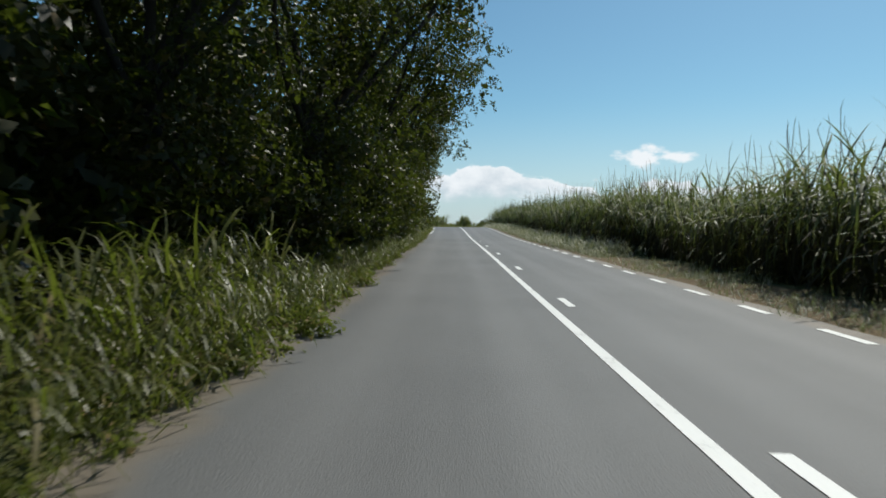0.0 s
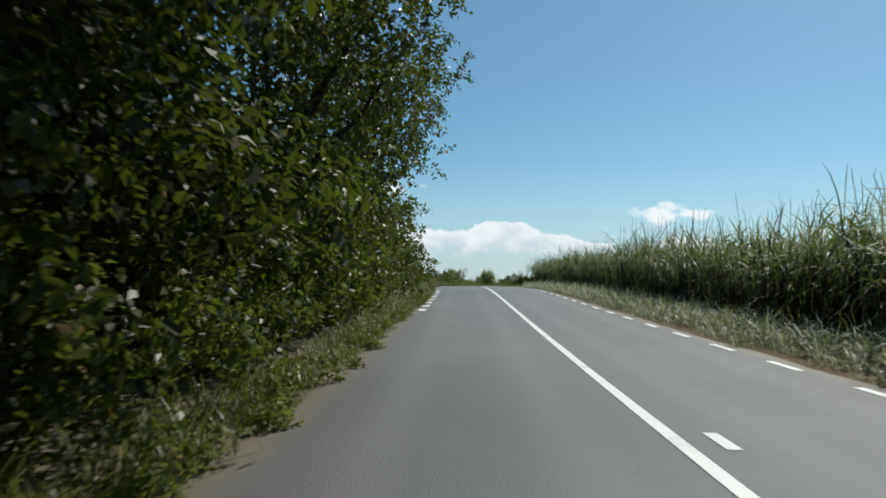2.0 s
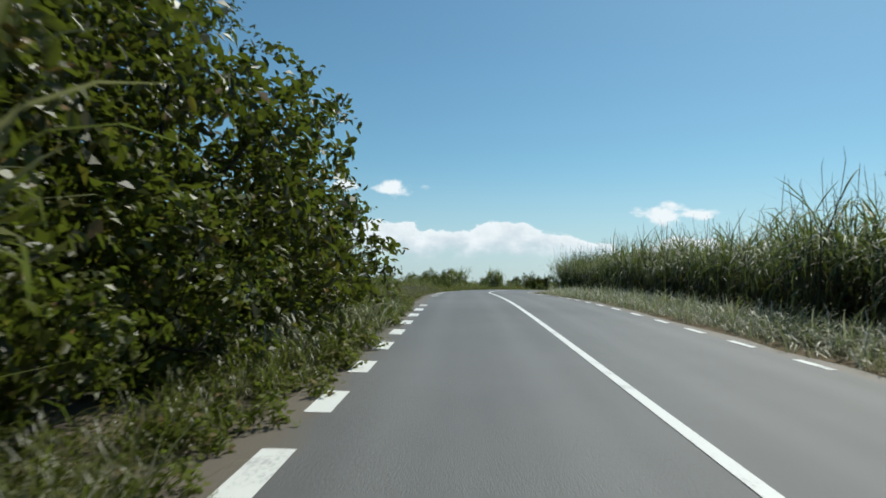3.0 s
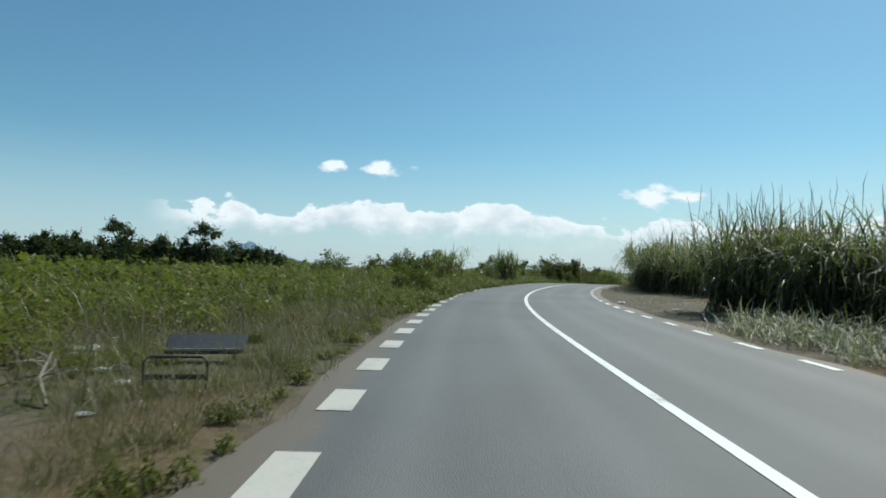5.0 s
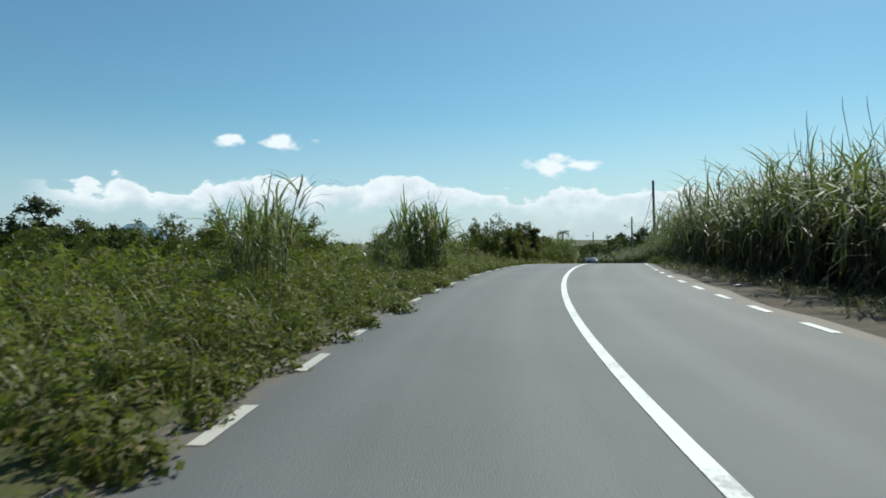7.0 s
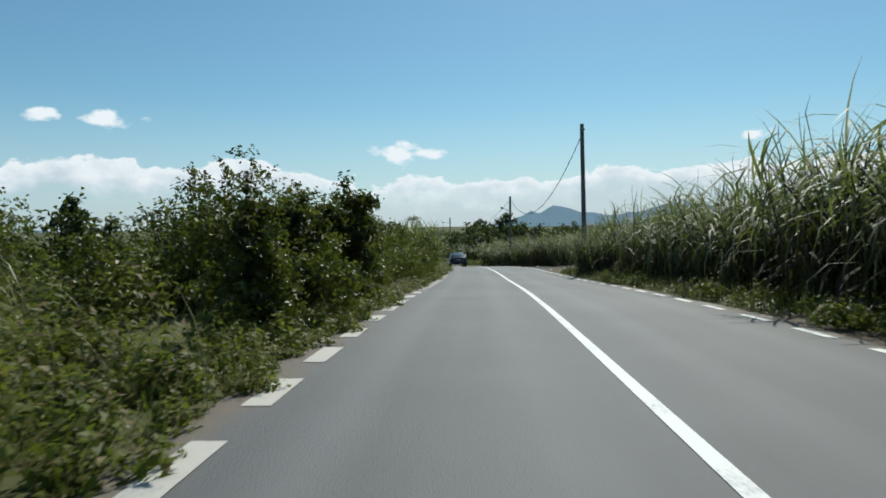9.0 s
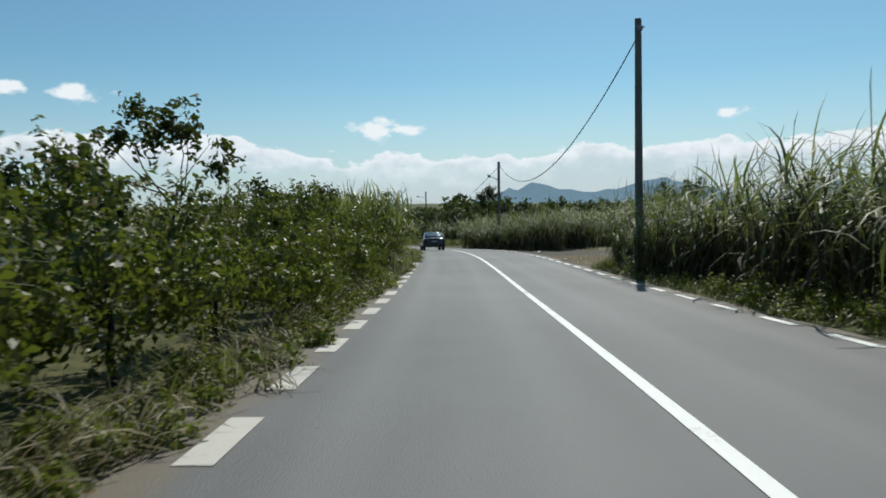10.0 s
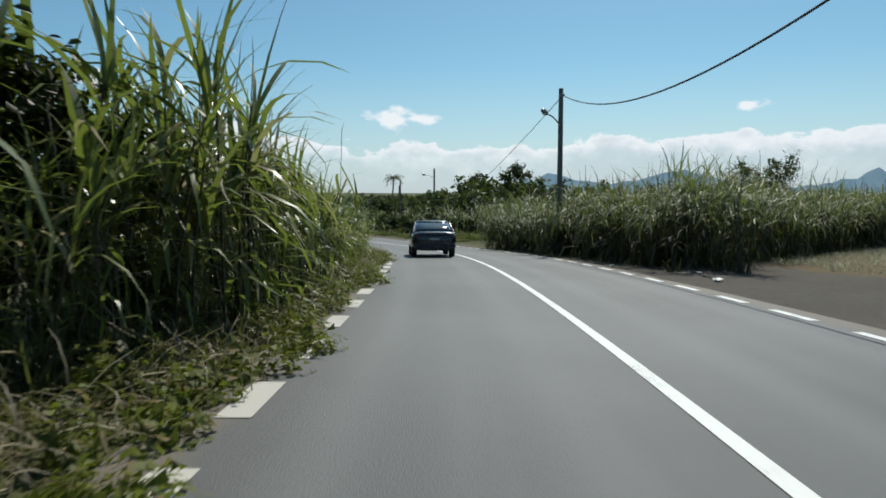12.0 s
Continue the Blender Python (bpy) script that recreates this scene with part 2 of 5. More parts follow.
def ground_material():
    """Earth under weeds, and bare dirt where the ground's own mask says so."""
    m, N = material("earth")
    pos = N.add("ShaderNodeNewGeometry").outputs["Position"]
    bare = N.add("ShaderNodeAttribute", attribute_name="bare").outputs["Fac"]
    dry = N.add("ShaderNodeAttribute", attribute_name="dry").outputs["Fac"]
    grit = N.add("ShaderNodeAttribute", attribute_name="grit").outputs["Fac"]
    big, mid, fine = N.noise(pos, 0.16, 4.0), N.noise(pos, 1.7, 4.0, 0.65), N.noise(pos, 24.0, 4.0, 0.7)
    turf = N.mix(N.step(N.math("ADD", N.math("MULTIPLY", mid, 0.6), N.math("MULTIPLY", fine, 0.4)), 0.35, 0.65), rgb(0.045, 0.055, 0.018), rgb(0.125, 0.115, 0.055))
    turf = N.mix(N.step(big, 0.35, 0.65), turf, N.mix(fine, rgb(0.05, 0.06, 0.02), rgb(0.12, 0.12, 0.05)))
    soil = N.mix(N.step(N.math("ADD", N.math("MULTIPLY", mid, 0.6), N.math("MULTIPLY", fine, 0.4)), 0.3, 0.7), rgb(0.085, 0.070, 0.052), rgb(0.165, 0.138, 0.102))
    soil = N.mix(grit, soil, N.mix(N.step(fine, 0.3, 0.7), rgb(0.058, 0.052, 0.045), rgb(0.110, 0.098, 0.082)))
    straw = N.mix(N.step(fine, 0.3, 0.7), rgb(0.098, 0.070, 0.038), rgb(0.172, 0.126, 0.070))
    wob = N.math("MULTIPLY", N.math("SUBTRACT", mid, 0.5), 0.9)
    c = N.mix(N.step(N.math("ADD", dry, wob), 0.35, 0.65), turf, straw)
    c = N.mix(N.step(N.math("ADD", bare, wob), 0.35, 0.65), c, soil)
    p = N.add("ShaderNodeBsdfPrincipled", {"Base Color": c, "Roughness": 0.95, "Specular IOR Level": 0.2, "Normal": bumped(N, N.math("ADD", mid, fine), 0.7, 0.03)})
    finish(N, p.outputs[0])
    return m


M_PAINT = paint_material()
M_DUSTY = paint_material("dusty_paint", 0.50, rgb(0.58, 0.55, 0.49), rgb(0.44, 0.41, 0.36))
M_ROAD = asphalt_material()
M_EARTH = ground_material()


# ---------------------------------------------------------------- the road's line
def glide(x, x0, h, ys):
    """Catmull-Rom through evenly spaced values."""
    ys = np.asarray(ys, float)
    u = np.clip((x - x0) / h, 0, len(ys) - 1 - 1e-9)
    i = u.astype(int)
    u = u - i
    p = np.concatenate([[2 * ys[0] - ys[1]], ys, [2 * ys[-1] - ys[-2]]])
    a, b, c, d = p[i], p[i + 1], p[i + 2], p[i + 3]
    return b + 0.5 * u * (c - a + u * (2 * a - 5 * b + 4 * c - d + u * (3 * (b - c) + d - a)))


RS = np.arange(-10, 330, 1.0)
BEND = [0.37, 0.11, -0.18, -0.2, -0.1, -0.28, -0.54, 0.16, 2.21, 6.33, 11.68, 9.51, 5.15, 0.8, -1.3, -1.84, -3.55, -5.51, -7.36, -9.2, -11.0, -11.5, -11.0, -9.0, -7.0, -4.0, -2.0, -1.0, 0.0]
GRADE = [0.68, 1.57, 2.08, 1.85, 3.2, 3.32, 0.8, 0.05, 0.74, 0.3, -2.24, -5.54, -3.89, -4.93, -6.51, -5.86, -4.0, -2.0, -0.8, -0.3, -0.1, 0.0, 0.0]
RAZ = np.cumsum(glide(RS, -10, 12.0, BEND) * 1e-3)
RAZ += 0.0183 - RAZ[10]
RX, RY = np.cumsum(np.sin(RAZ)), np.cumsum(np.cos(RAZ))
RZ = np.cumsum(glide(RS, -10, 15.0, GRADE) * 1e-2)
RX, RY, RZ = RX - RX[10], RY - RY[10], RZ - RZ[10]
# straight on behind the start
BACK = np.arange(-60, -10, 1.0)
RX = np.concatenate([RX[0] + np.sin(RAZ[0]) * (BACK + 10), RX])
RY = np.concatenate([RY[0] + np.cos(RAZ[0]) * (BACK + 10), RY])
RZ = np.concatenate([RZ[0] + 0 * BACK, RZ])
RAZ = np.concatenate([RAZ[0] + 0 * BACK, RAZ])
RS = np.concatenate([BACK, RS])


def on_road(s, lat=0.0, up=0.0):
    """The place s metres along the road and lat metres to the right of its middle line, as an array (..., 3)."""
    s = np.asarray(s, float)
    x, y, z, a = (np.interp(s, RS, q) for q in (RX, RY, RZ, RAZ))
    return np.stack(np.broadcast_arrays(x + lat * np.cos(a), y - lat * np.sin(a), z + up), -1)


def heading(s):
    return float(np.interp(s, RS, RAZ))


def along(x, y):
    """Which way along the road, and how far beside it, a place of the plan lies."""
    x, y = np.asarray(x, float).ravel(), np.asarray(y, float).ravel()
    k = np.empty(len(x), int)
    for i in range(0, len(x), 4000):
        d = (x[i:i + 4000, None] - RX) ** 2 + (y[i:i + 4000, None] - RY) ** 2
        k[i:i + 4000] = d.argmin(1)
    dx, dy = x - RX[k], y - RY[k]
    s = RS[k] + dx * np.sin(RAZ[k]) + dy * np.cos(RAZ[k])
    lat = dx * np.cos(RAZ[k]) - dy * np.sin(RAZ[k])
    return s, lat, np.hypot(dx, dy)


def land(x, y):
    """Height of the ground sheet."""
    s, lat, d = along(x, y)
    zr = np.interp(s, RS, RZ)
    x, y = np.asarray(x, float).ravel(), np.asarray(y, float).ravel()
    far = 1.2 - 3.4 * np.clip((y - 120) / 160, 0, 1)
    w = np.clip((d - 12) / 60, 0, 1)
    w = w * w * (3 - 2 * w)
    z = zr * (1 - w) + far * w
    sink = np.where(np.abs(lat) < 3.25, -0.07, -0.035)
    bumps = 0.05 * np.sin(x * 0.9 + 1.3 * np.sin(y * 0.5)) * np.cos(y * 0.8) * np.clip((d - 3.6) / 2, 0, 1)
    return z + np.where(d < 60, sink, 0.0) + bumps


# ---------------------------------------------------------------- mesh helpers
def mesh(name, verts, faces, mats, which=None, smooth=False):
    """A mesh from arrays: verts (n, 3), faces (m, 4) or (m, 3), with -1 for a corner that is not there."""
    verts, faces = np.asarray(verts, np.float32), np.asarray(faces, np.int32)
    me = bpy.data.meshes.new(name)
    me.vertices.add(len(verts))
    me.vertices.foreach_set("co", verts.ravel())
    corners = faces[faces >= 0]
    count = (faces >= 0).sum(1)
    me.loops.add(len(corners))
    me.loops.foreach_set("vertex_index", corners)
    me.polygons.add(len(faces))
    me.polygons.foreach_set("loop_start", (np.cumsum(count) - count).astype(np.int32))
    for m in mats:
        me.materials.append(m)
    if which is not None:
        me.polygons.foreach_set("material_index", np.asarray(which, np.int32))
    if smooth:
        me.polygons.foreach_set("use_smooth", np.ones(len(faces), bool))
    me.update(calc_edges=True)
    return me


def part(name, bm, mat, parent=None, label="", smooth=False):
    """Links a bmesh as one mesh object under a thing or a part."""
    me = bpy.data.meshes.new(name)
    bm.to_mesh(me)
    bm.free()
    me.materials.append(mat)
    if smooth:
        me.polygons.foreach_set("use_smooth", np.ones(len(me.polygons), bool))
    ob = new(name, me)
    ob.parent = parent
    if label:
        ob["label"] = label
    return ob


def under(ob, parent):
    ob.parent = parent
    return ob


class Heap:
    """Gathers quads and triangles of several kinds into one mesh."""

    def __init__(self):
        self.v, self.f, self.w, self.n = [], [], [], 0

    def add(self, v, f, which=0):
        v, f = np.asarray(v, np.float32).reshape(-1, 3), np.asarray(f, np.int32)
        self.v.append(v)
        f = f + self.n
        self.f.append(f if f.shape[1] == 4 else np.concatenate([f, np.full((len(f), 1), -1, np.int32)], 1))
        self.w.append(np.full(len(f), which, np.int32))
        self.n += len(v)

    def mesh(self, name, mats, smooth=False):
        return mesh(name, np.concatenate(self.v), np.concatenate(self.f), mats, np.concatenate(self.w), smooth)


def blades(rng, base, azim, rise, length, width, droop, segs=4, curl=0.0):
    """Arching strips: base (n,3), azimuth and first rise in radians, length, width, droop in radians over the whole length."""
    n = len(base)
    azim, rise, length, width, droop = (np.broadcast_to(np.asarray(q, float), (n,)).copy() for q in (azim, rise, length, width, droop))
    pos, verts = np.array(base, float), []
    for j in range(segs + 1):
        u = j / segs
        w = width * (0.55 + 1.2 * u - 1.7 * u * u) if j < segs else width * 0.04
        w = np.maximum(w, width * 0.04)
        side = np.stack([np.cos(azim + 1.57), np.sin(azim + 1.57), 0.25 * np.sin(azim * 3)], -1) * (w / 2)[:, None]
        verts.append(np.stack([pos - side, pos + side], 1))
        e = rise - droop * (u + 0.5 / segs)
        pos = pos + np.stack([np.cos(azim) * np.cos(e), np.sin(azim) * np.cos(e), np.sin(e)], -1) * (length / segs)[:, None]
        azim = azim + curl / segs
    v = np.stack(verts, 1)  # n, segs+1, 2, 3
    idx = np.arange(n * (segs + 1) * 2).reshape(n, segs + 1, 2)
    f = np.stack([idx[:, :-1, 0], idx[:, :-1, 1], idx[:, 1:, 1], idx[:, 1:, 0]], -1).reshape(-1, 4)
    return v.reshape(-1, 3), f


def leaves(rng, centre, out, size, slim=0.5, fold=0.12, fine=True):
    """Leaves at centre (n,3), facing roughly along out (n,3): two folded halves each, one plain diamond, or a bare blade."""
    n = len(centre)
    nrm = out + rng.normal(0, 0.55, (n, 3)) + np.array([0, 0, 0.35])
    nrm /= np.linalg.norm(nrm, axis=1)[:, None] + 1e-9
    a = np.cross(nrm, rng.normal(0, 1, (n, 3)))
    a /= np.linalg.norm(a, axis=1)[:, None] + 1e-9
    b = np.cross(nrm, a)
    L = (size * rng.uniform(0.65, 1.25, n))[:, None]
    root, tip = centre - a * L * 0.5, centre + a * L * 0.55 - nrm * L * 0.12
    if fine is None:
        v = np.stack([root - b * L * slim * 0.4, root + b * L * slim * 0.4 + a * L * 0.2, tip], 1)
        return v.reshape(-1, 3), np.arange(n * 3).reshape(n, 3)
    if not fine:
        v = np.stack([root, centre + b * L * slim * 0.5 + nrm * L * fold, tip, centre - b * L * slim * 0.5 + nrm * L * fold], 1)
        return v.reshape(-1, 3), np.arange(n * 4).reshape(n, 4)
    w = b * L * slim * 0.5
    v = np.stack([root, tip, centre - a * L * 0.22 + w * 0.85 + nrm * L * fold, centre + a * L * 0.22 + w * 0.8 + nrm * L * fold * 0.8,
                  centre - a * L * 0.22 - w * 0.85 + nrm * L * fold, centre + a * L * 0.22 - w * 0.8 + nrm * L * fold * 0.8], 1)
    i = np.arange(n)[:, None] * 6
    f = np.concatenate([i + np.array([[0, 2, 3, 1]]), i + np.array([[0, 1, 5, 4]])], 0)
    return v.reshape(-1, 3), f


def rod(points, radii, sides=7):
    """A tapered tube through points: verts and quads."""
    points = np.asarray(points, float)
    n = len(points)
    radii = np.broadcast_to(np.asarray(radii, float), (n,))
    d = np.gradient(points, axis=0)
    d /= np.linalg.norm(d, axis=1)[:, None] + 1e-9
    ref = np.where(np.abs(d[:, 2:3]) > 0.9, np.array([[1.0, 0, 0]]), np.array([[0, 0, 1.0]]))
    a = np.cross(d, ref)
    a /= np.linalg.norm(a, axis=1)[:, None]
    b = np.cross(d, a)
    th = np.arange(sides) * 2 * np.pi / sides
    v = points[:, None] + radii[:, None, None] * (np.cos(th)[None, :, None] * a[:, None] + np.sin(th)[None, :, None] * b[:, None])
    idx = np.arange(n * sides).reshape(n, sides)
    nx = np.roll(idx, -1, 1)
    f = np.stack([idx[:-1], nx[:-1], nx[1:], idx[1:]], -1).reshape(-1, 4)
    return v.reshape(-1, 3), f


def box_bm(sx, sy, sz, at=(0, 0, 0), bevel=0.0, turn=None):
    bm = bmesh.new()
    bmesh.ops.create_cube(bm, size=1.0)
    bmesh.ops.scale(bm, vec=(sx, sy, sz), verts=bm.verts)
    if bevel:
        bmesh.ops.bevel(bm, geom=bm.edges[:], offset=bevel, segments=2, affect="EDGES")
    if turn:
        bmesh.ops.transform(bm, matrix=turn, verts=bm.verts)
    bmesh.ops.translate(bm, vec=at, verts=bm.verts)
    return bm


def empty(name, at=(0, 0, 0), turn=0.0):
    ob = new(name)
    ob.matrix_basis = Matrix.Translation(at) @ Matrix.Rotation(turn, 4, "Z")
    ob.empty_display_size = 0.1
    return ob


def spot(s, lat):
    """A place on the ground beside the road."""
    p = on_road(s, lat)
    return Vector((float(p[0]), float(p[1]), float(land(p[0], p[1])[0])))


# ---------------------------------------------------------------- ground and road
def region(s, lat, s0, s1, l0, l1, soft=1.5):
    """1 inside a stretch beside the road, fading out over soft metres."""
    f = lambda v, a, b: np.clip((v - a) / soft + 0.5, 0, 1) * np.clip((b - v) / soft + 0.5, 0, 1)
    return f(s, s0, s1) * f(lat, l0, l1)


def build_ground():
    gx = np.concatenate([[-4500, -2500, -1200, -600, -350, -220, -150, -110, -85, -65], np.arange(-50, -14, 2.5), np.arange(-14, 62, 1.0), np.arange(62, 110, 2.5), [115, 125, 140, 165, 200, 260, 350, 500, 900, 1800, 3000, 4500]])
    gy = np.concatenate([[-3000, -1500, -700, -300, -150, -90, -60], np.arange(-45, -4, 2.5), np.arange(-4, 250, 1.0), np.arange(250, 300, 3.0), [305, 315, 330, 350, 380, 420, 480, 560, 700, 1000, 1600, 2800, 4700]])
    X, Y = np.meshgrid(gx, gy)
    Z = land(X, Y)
    V = np.stack([X.ravel(), Y.ravel(), Z], -1)
    idx = np.arange(X.size).reshape(X.shape)
    F = np.stack([idx[:-1, :-1], idx[:-1, 1:], idx[1:, 1:], idx[1:, :-1]], -1).reshape(-1, 4)
    me = mesh("ground", V, F, [M_EARTH], smooth=True)
    s, lat, d = along(X, Y)
    bare = np.maximum.reduce([
        region(s, lat, 88, 114, 2.8, 7.2), region(s, lat, 114, 146, 2.8, 5.2),
        region(s, lat, 180, 190, 2.8, 5.6), region(s, lat, 171, 182, 2.8, 3.7, 0.8), region(s, lat, 181, 192, 2.8, 8.5), region(s, lat, 190, 260, 2.8, 4.6, 1.0),
        region(s, lat, -30, 100, -3.6, -2.8, 0.8), region(s, lat, 5, 66, -14, -3.6), 0.5 * region(s, lat, 76, 95, -9, -4)])
    dry = np.maximum.reduce([region(s, lat, 92, 116, 6.0, 10.0), region(s, lat, 170, 181, 3.4, 30.0, 1.5), region(s, lat, 176, 199, 8.0, 26.0, 2), region(s, lat, 186, 206, 9.0, 40.0, 2), region(s, lat, -30, 92, 2.8, 5.2), 0.7 * region(s, lat, 64, 86, -5.5, -3.0)])
    grit = 0.75 * region(s, lat, 180, 194, 2.0, 9.0, 2.0)
    for nm, val in (("bare", bare), ("dry", dry), ("grit", grit)):
        me.attributes.new(nm, "FLOAT", "POINT").data.foreach_set("value", np.asarray(val, np.float32))
    ob = new("ground", me)
    return tagged(ob, "earth and weedy turf with bare dirt beside the road", "ground", kind="structure")


def ribbon(name, s, left, right, up, mat, cols=2):
    """A strip along the road between two lines."""
    s = np.asarray(s, float)
    rows = []
    for j in range(cols):
        lat = left + (right - left) * j / (cols - 1)
        rows.append(on_road(s, lat, up))
    V = np.stack(rows, 1).reshape(-1, 3)
    idx = np.arange(len(s) * cols).reshape(len(s), cols)
    F = np.stack([idx[:-1, :-1], idx[:-1, 1:], idx[1:, 1:], idx[1:, :-1]], -1).reshape(-1, 4)
    return mesh(name, V, F, [mat])


def build_road():
    rng = np.random.default_rng(5)
    s = np.arange(-55, 320, 0.5)
    wob = lambda k: np.interp(s, np.arange(-60, 330, 1.7), rng.normal(0, 0.07, 230)[:len(np.arange(-60, 330, 1.7))])
    lats = [-3.36 + wob(0), -3.05 + 0 * s, -2.2 + 0 * s, -0.8 + 0 * s, 0.8 + 0 * s, 2.2 + 0 * s, 3.0 + 0 * s, 3.38 + wob(1)]
    V = np.stack([on_road(s, l, -0.03 if i in (0, 7) else 0.0) for i, l in enumerate(lats)], 1).reshape(-1, 3)
    uv = np.stack([np.stack([l, s], -1) for l in lats], 1).reshape(-1, 2)
    idx = np.arange(len(s) * 8).reshape(len(s), 8)
    F = np.stack([idx[:-1, :-1], idx[:-1, 1:], idx[1:, 1:], idx[1:, :-1]], -1).reshape(-1, 4)
    me = mesh("road", V, F, [M_ROAD], smooth=True)
    lay = me.uv_layers.new(name="lane")
    lay.data.foreach_set("uv", uv[F.ravel()].astype(np.float32).ravel())
    road = tagged(new("road", me), "two-lane grey asphalt country road with worn edges", "road", kind="structure")
    line = new("centre_line", ribbon("centre_line", np.arange(-55, 290, 0.5), -0.09, 0.035, 0.006, M_PAINT))
    under(line, road)["label"] = "solid white centre line"
    for k in range(-4, 5):
        a = 9.4 + 7.0 * k
        worn = 0.5 if k == 4 else 1.05
        under(new("centre_dash", ribbon("centre_dash", np.linspace(a, a + worn, 4), 0.26, 0.38, 0.006, M_PAINT)), road)
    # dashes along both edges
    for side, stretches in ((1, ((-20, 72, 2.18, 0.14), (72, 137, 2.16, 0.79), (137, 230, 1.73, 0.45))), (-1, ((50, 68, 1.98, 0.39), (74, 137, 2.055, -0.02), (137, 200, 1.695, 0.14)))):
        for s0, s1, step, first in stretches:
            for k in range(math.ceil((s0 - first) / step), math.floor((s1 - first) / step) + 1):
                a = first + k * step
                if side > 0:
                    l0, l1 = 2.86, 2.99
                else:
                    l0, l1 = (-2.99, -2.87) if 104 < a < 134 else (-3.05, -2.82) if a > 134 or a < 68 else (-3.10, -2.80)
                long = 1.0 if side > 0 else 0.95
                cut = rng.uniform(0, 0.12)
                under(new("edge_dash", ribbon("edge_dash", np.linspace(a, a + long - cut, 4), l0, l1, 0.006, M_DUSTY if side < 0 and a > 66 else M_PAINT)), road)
    return road


build_ground()
build_road()


# ---------------------------------------------------------------- plants
def cane_mesh(name, seed, wide, deep, count, tall=1.0, spikes=0.2, straw=5, low=2, green=8, broad=1.0, segs=4, upright=0.0, sway=0.17, mats=None, dry=1.0, spear=0.0, trash=0):
    """A patch of sugarcane: leaning stalks, a thatch of arching leaves, hanging straw and thin flower spikes."""
    rng = np.random.default_rng(seed)
    H = Heap()
    base = np.stack([rng.uniform(-wide / 2, wide / 2, count), rng.uniform(-deep / 2, deep / 2, count), np.full(count, -0.05)], -1)
    clump = 0.5 * np.sin(base[:, 0] * 2.1 + seed) + 0.5 * np.sin(base[:, 0] * 4.7 + 2 * seed)
    hs = (1.75 + 0.20 * clump + rng.normal(0, 0.20, count)).clip(1.0, 2.4) * tall
    lean = rng.normal(0, sway, (count, 2))
    for b, h, l in zip(base, hs, lean):
        u = np.linspace(0, 1, 3)[:, None]
        pts = b + np.concatenate([u * u * l[0] * 1.3, u * u * l[1] * 1.3, u], 1) * h
        v, f = rod(pts, [0.018, 0.015, 0.011], 3)
        H.add(v, f, 2)
        if rng.random() < spikes:
            top = pts[-1] + np.array([l[0] * 0.5 + rng.normal(0, 0.10), l[1] * 0.5 + rng.normal(0, 0.10), rng.uniform(0.55, 1.15) * tall])
            v, f = rod(np.array([pts[-1], top, top + rng.normal(0, 0.04, 3) + np.array([0.0, 0.0, 0.2])]), [0.006, 0.007, 0.002], 3)
            H.add(v, f, 3)
    tops = base + np.stack([lean[:, 0] * 1.3 * hs, lean[:, 1] * 1.3 * hs, hs], -1)
    k = green
    n = count * k
    at = np.repeat(tops, k, 0) - np.stack([np.zeros(n), np.zeros(n), np.abs(rng.normal(0, 0.36, n))], -1)
    # young leaves stand up in the middle, older ones arch over
    age = rng.random(n) ** (1.0 if upright > 0.3 else 0.62)
    v, f = blades(rng, at, rng.uniform(0, 6.283, n), 1.50 - (1.22 - 0.67 * upright) * age + rng.normal(0, 0.1, n), rng.uniform(0.8, 1.4, n) * tall, rng.uniform(0.030, 0.055, n) * broad, (0.45 + (2.3 - 0.8 * upright) * age) * rng.uniform(0.7, 1.3, n), segs, 0.7)
    H.add(v, f, 0)
    if spear:
        n = int(count * spear)
        v, f = blades(rng, tops[:n] - [0, 0, 0.25], rng.uniform(0, 6.283, n), rng.uniform(1.3, 1.56, n), rng.uniform(0.8, 1.3, n) * tall, rng.uniform(0.04, 0.06, n) * broad, rng.uniform(0.05, 0.7, n), 4, 0.5)
        H.add(v, f, 0)
    if low:
        n = count * low
        at = np.repeat(base, low, 0) + np.stack([np.zeros(n), np.zeros(n), rng.uniform(0.15, 1.3, n) * tall], -1)
        v, f = blades(rng, at, rng.uniform(0, 6.283, n), rng.uniform(0.2, 1.3, n), rng.uniform(0.7, 1.3, n), rng.uniform(0.035, 0.055, n) * broad, rng.uniform(1.4, 3.1, n), 3, 0.8)
        H.add(v, f, 0)
    if straw:
        n = count * straw
        at = np.repeat(base, straw, 0) + np.stack([np.zeros(n), np.zeros(n), rng.uniform(0.35, 1.75, n) * tall], -1)
        v, f = blades(rng, at, rng.uniform(0, 6.283, n), rng.uniform(-1.3, 0.5, n), rng.uniform(0.4, 0.9, n) * dry, rng.uniform(0.014, 0.030, n) * dry, rng.uniform(0.3, 2.0, n), 3, 1.0)
        H.add(v, f, 1)
    # wide dry leaves in shade-dark colour, added to darken the lower half
    if trash:
        n = count * trash
        at = np.repeat(base, trash, 0) + np.stack([rng.normal(0, 0.06, n), rng.normal(0, 0.06, n), rng.uniform(0.25, 1.45, n) * tall], -1)
        v, f = blades(rng, at, rng.uniform(0, 6.283, n), rng.uniform(-1.45, 0.1, n), rng.uniform(0.45, 0.95, n), rng.uniform(0.05, 0.10, n), rng.uniform(0.2, 1.4, n), 2, 0.8)
        H.add(v, f, 4)
    return H.mesh(name, [mats or M_CANE, M_STRAW, M_STALK, M_SPIKE, M_TRASH])


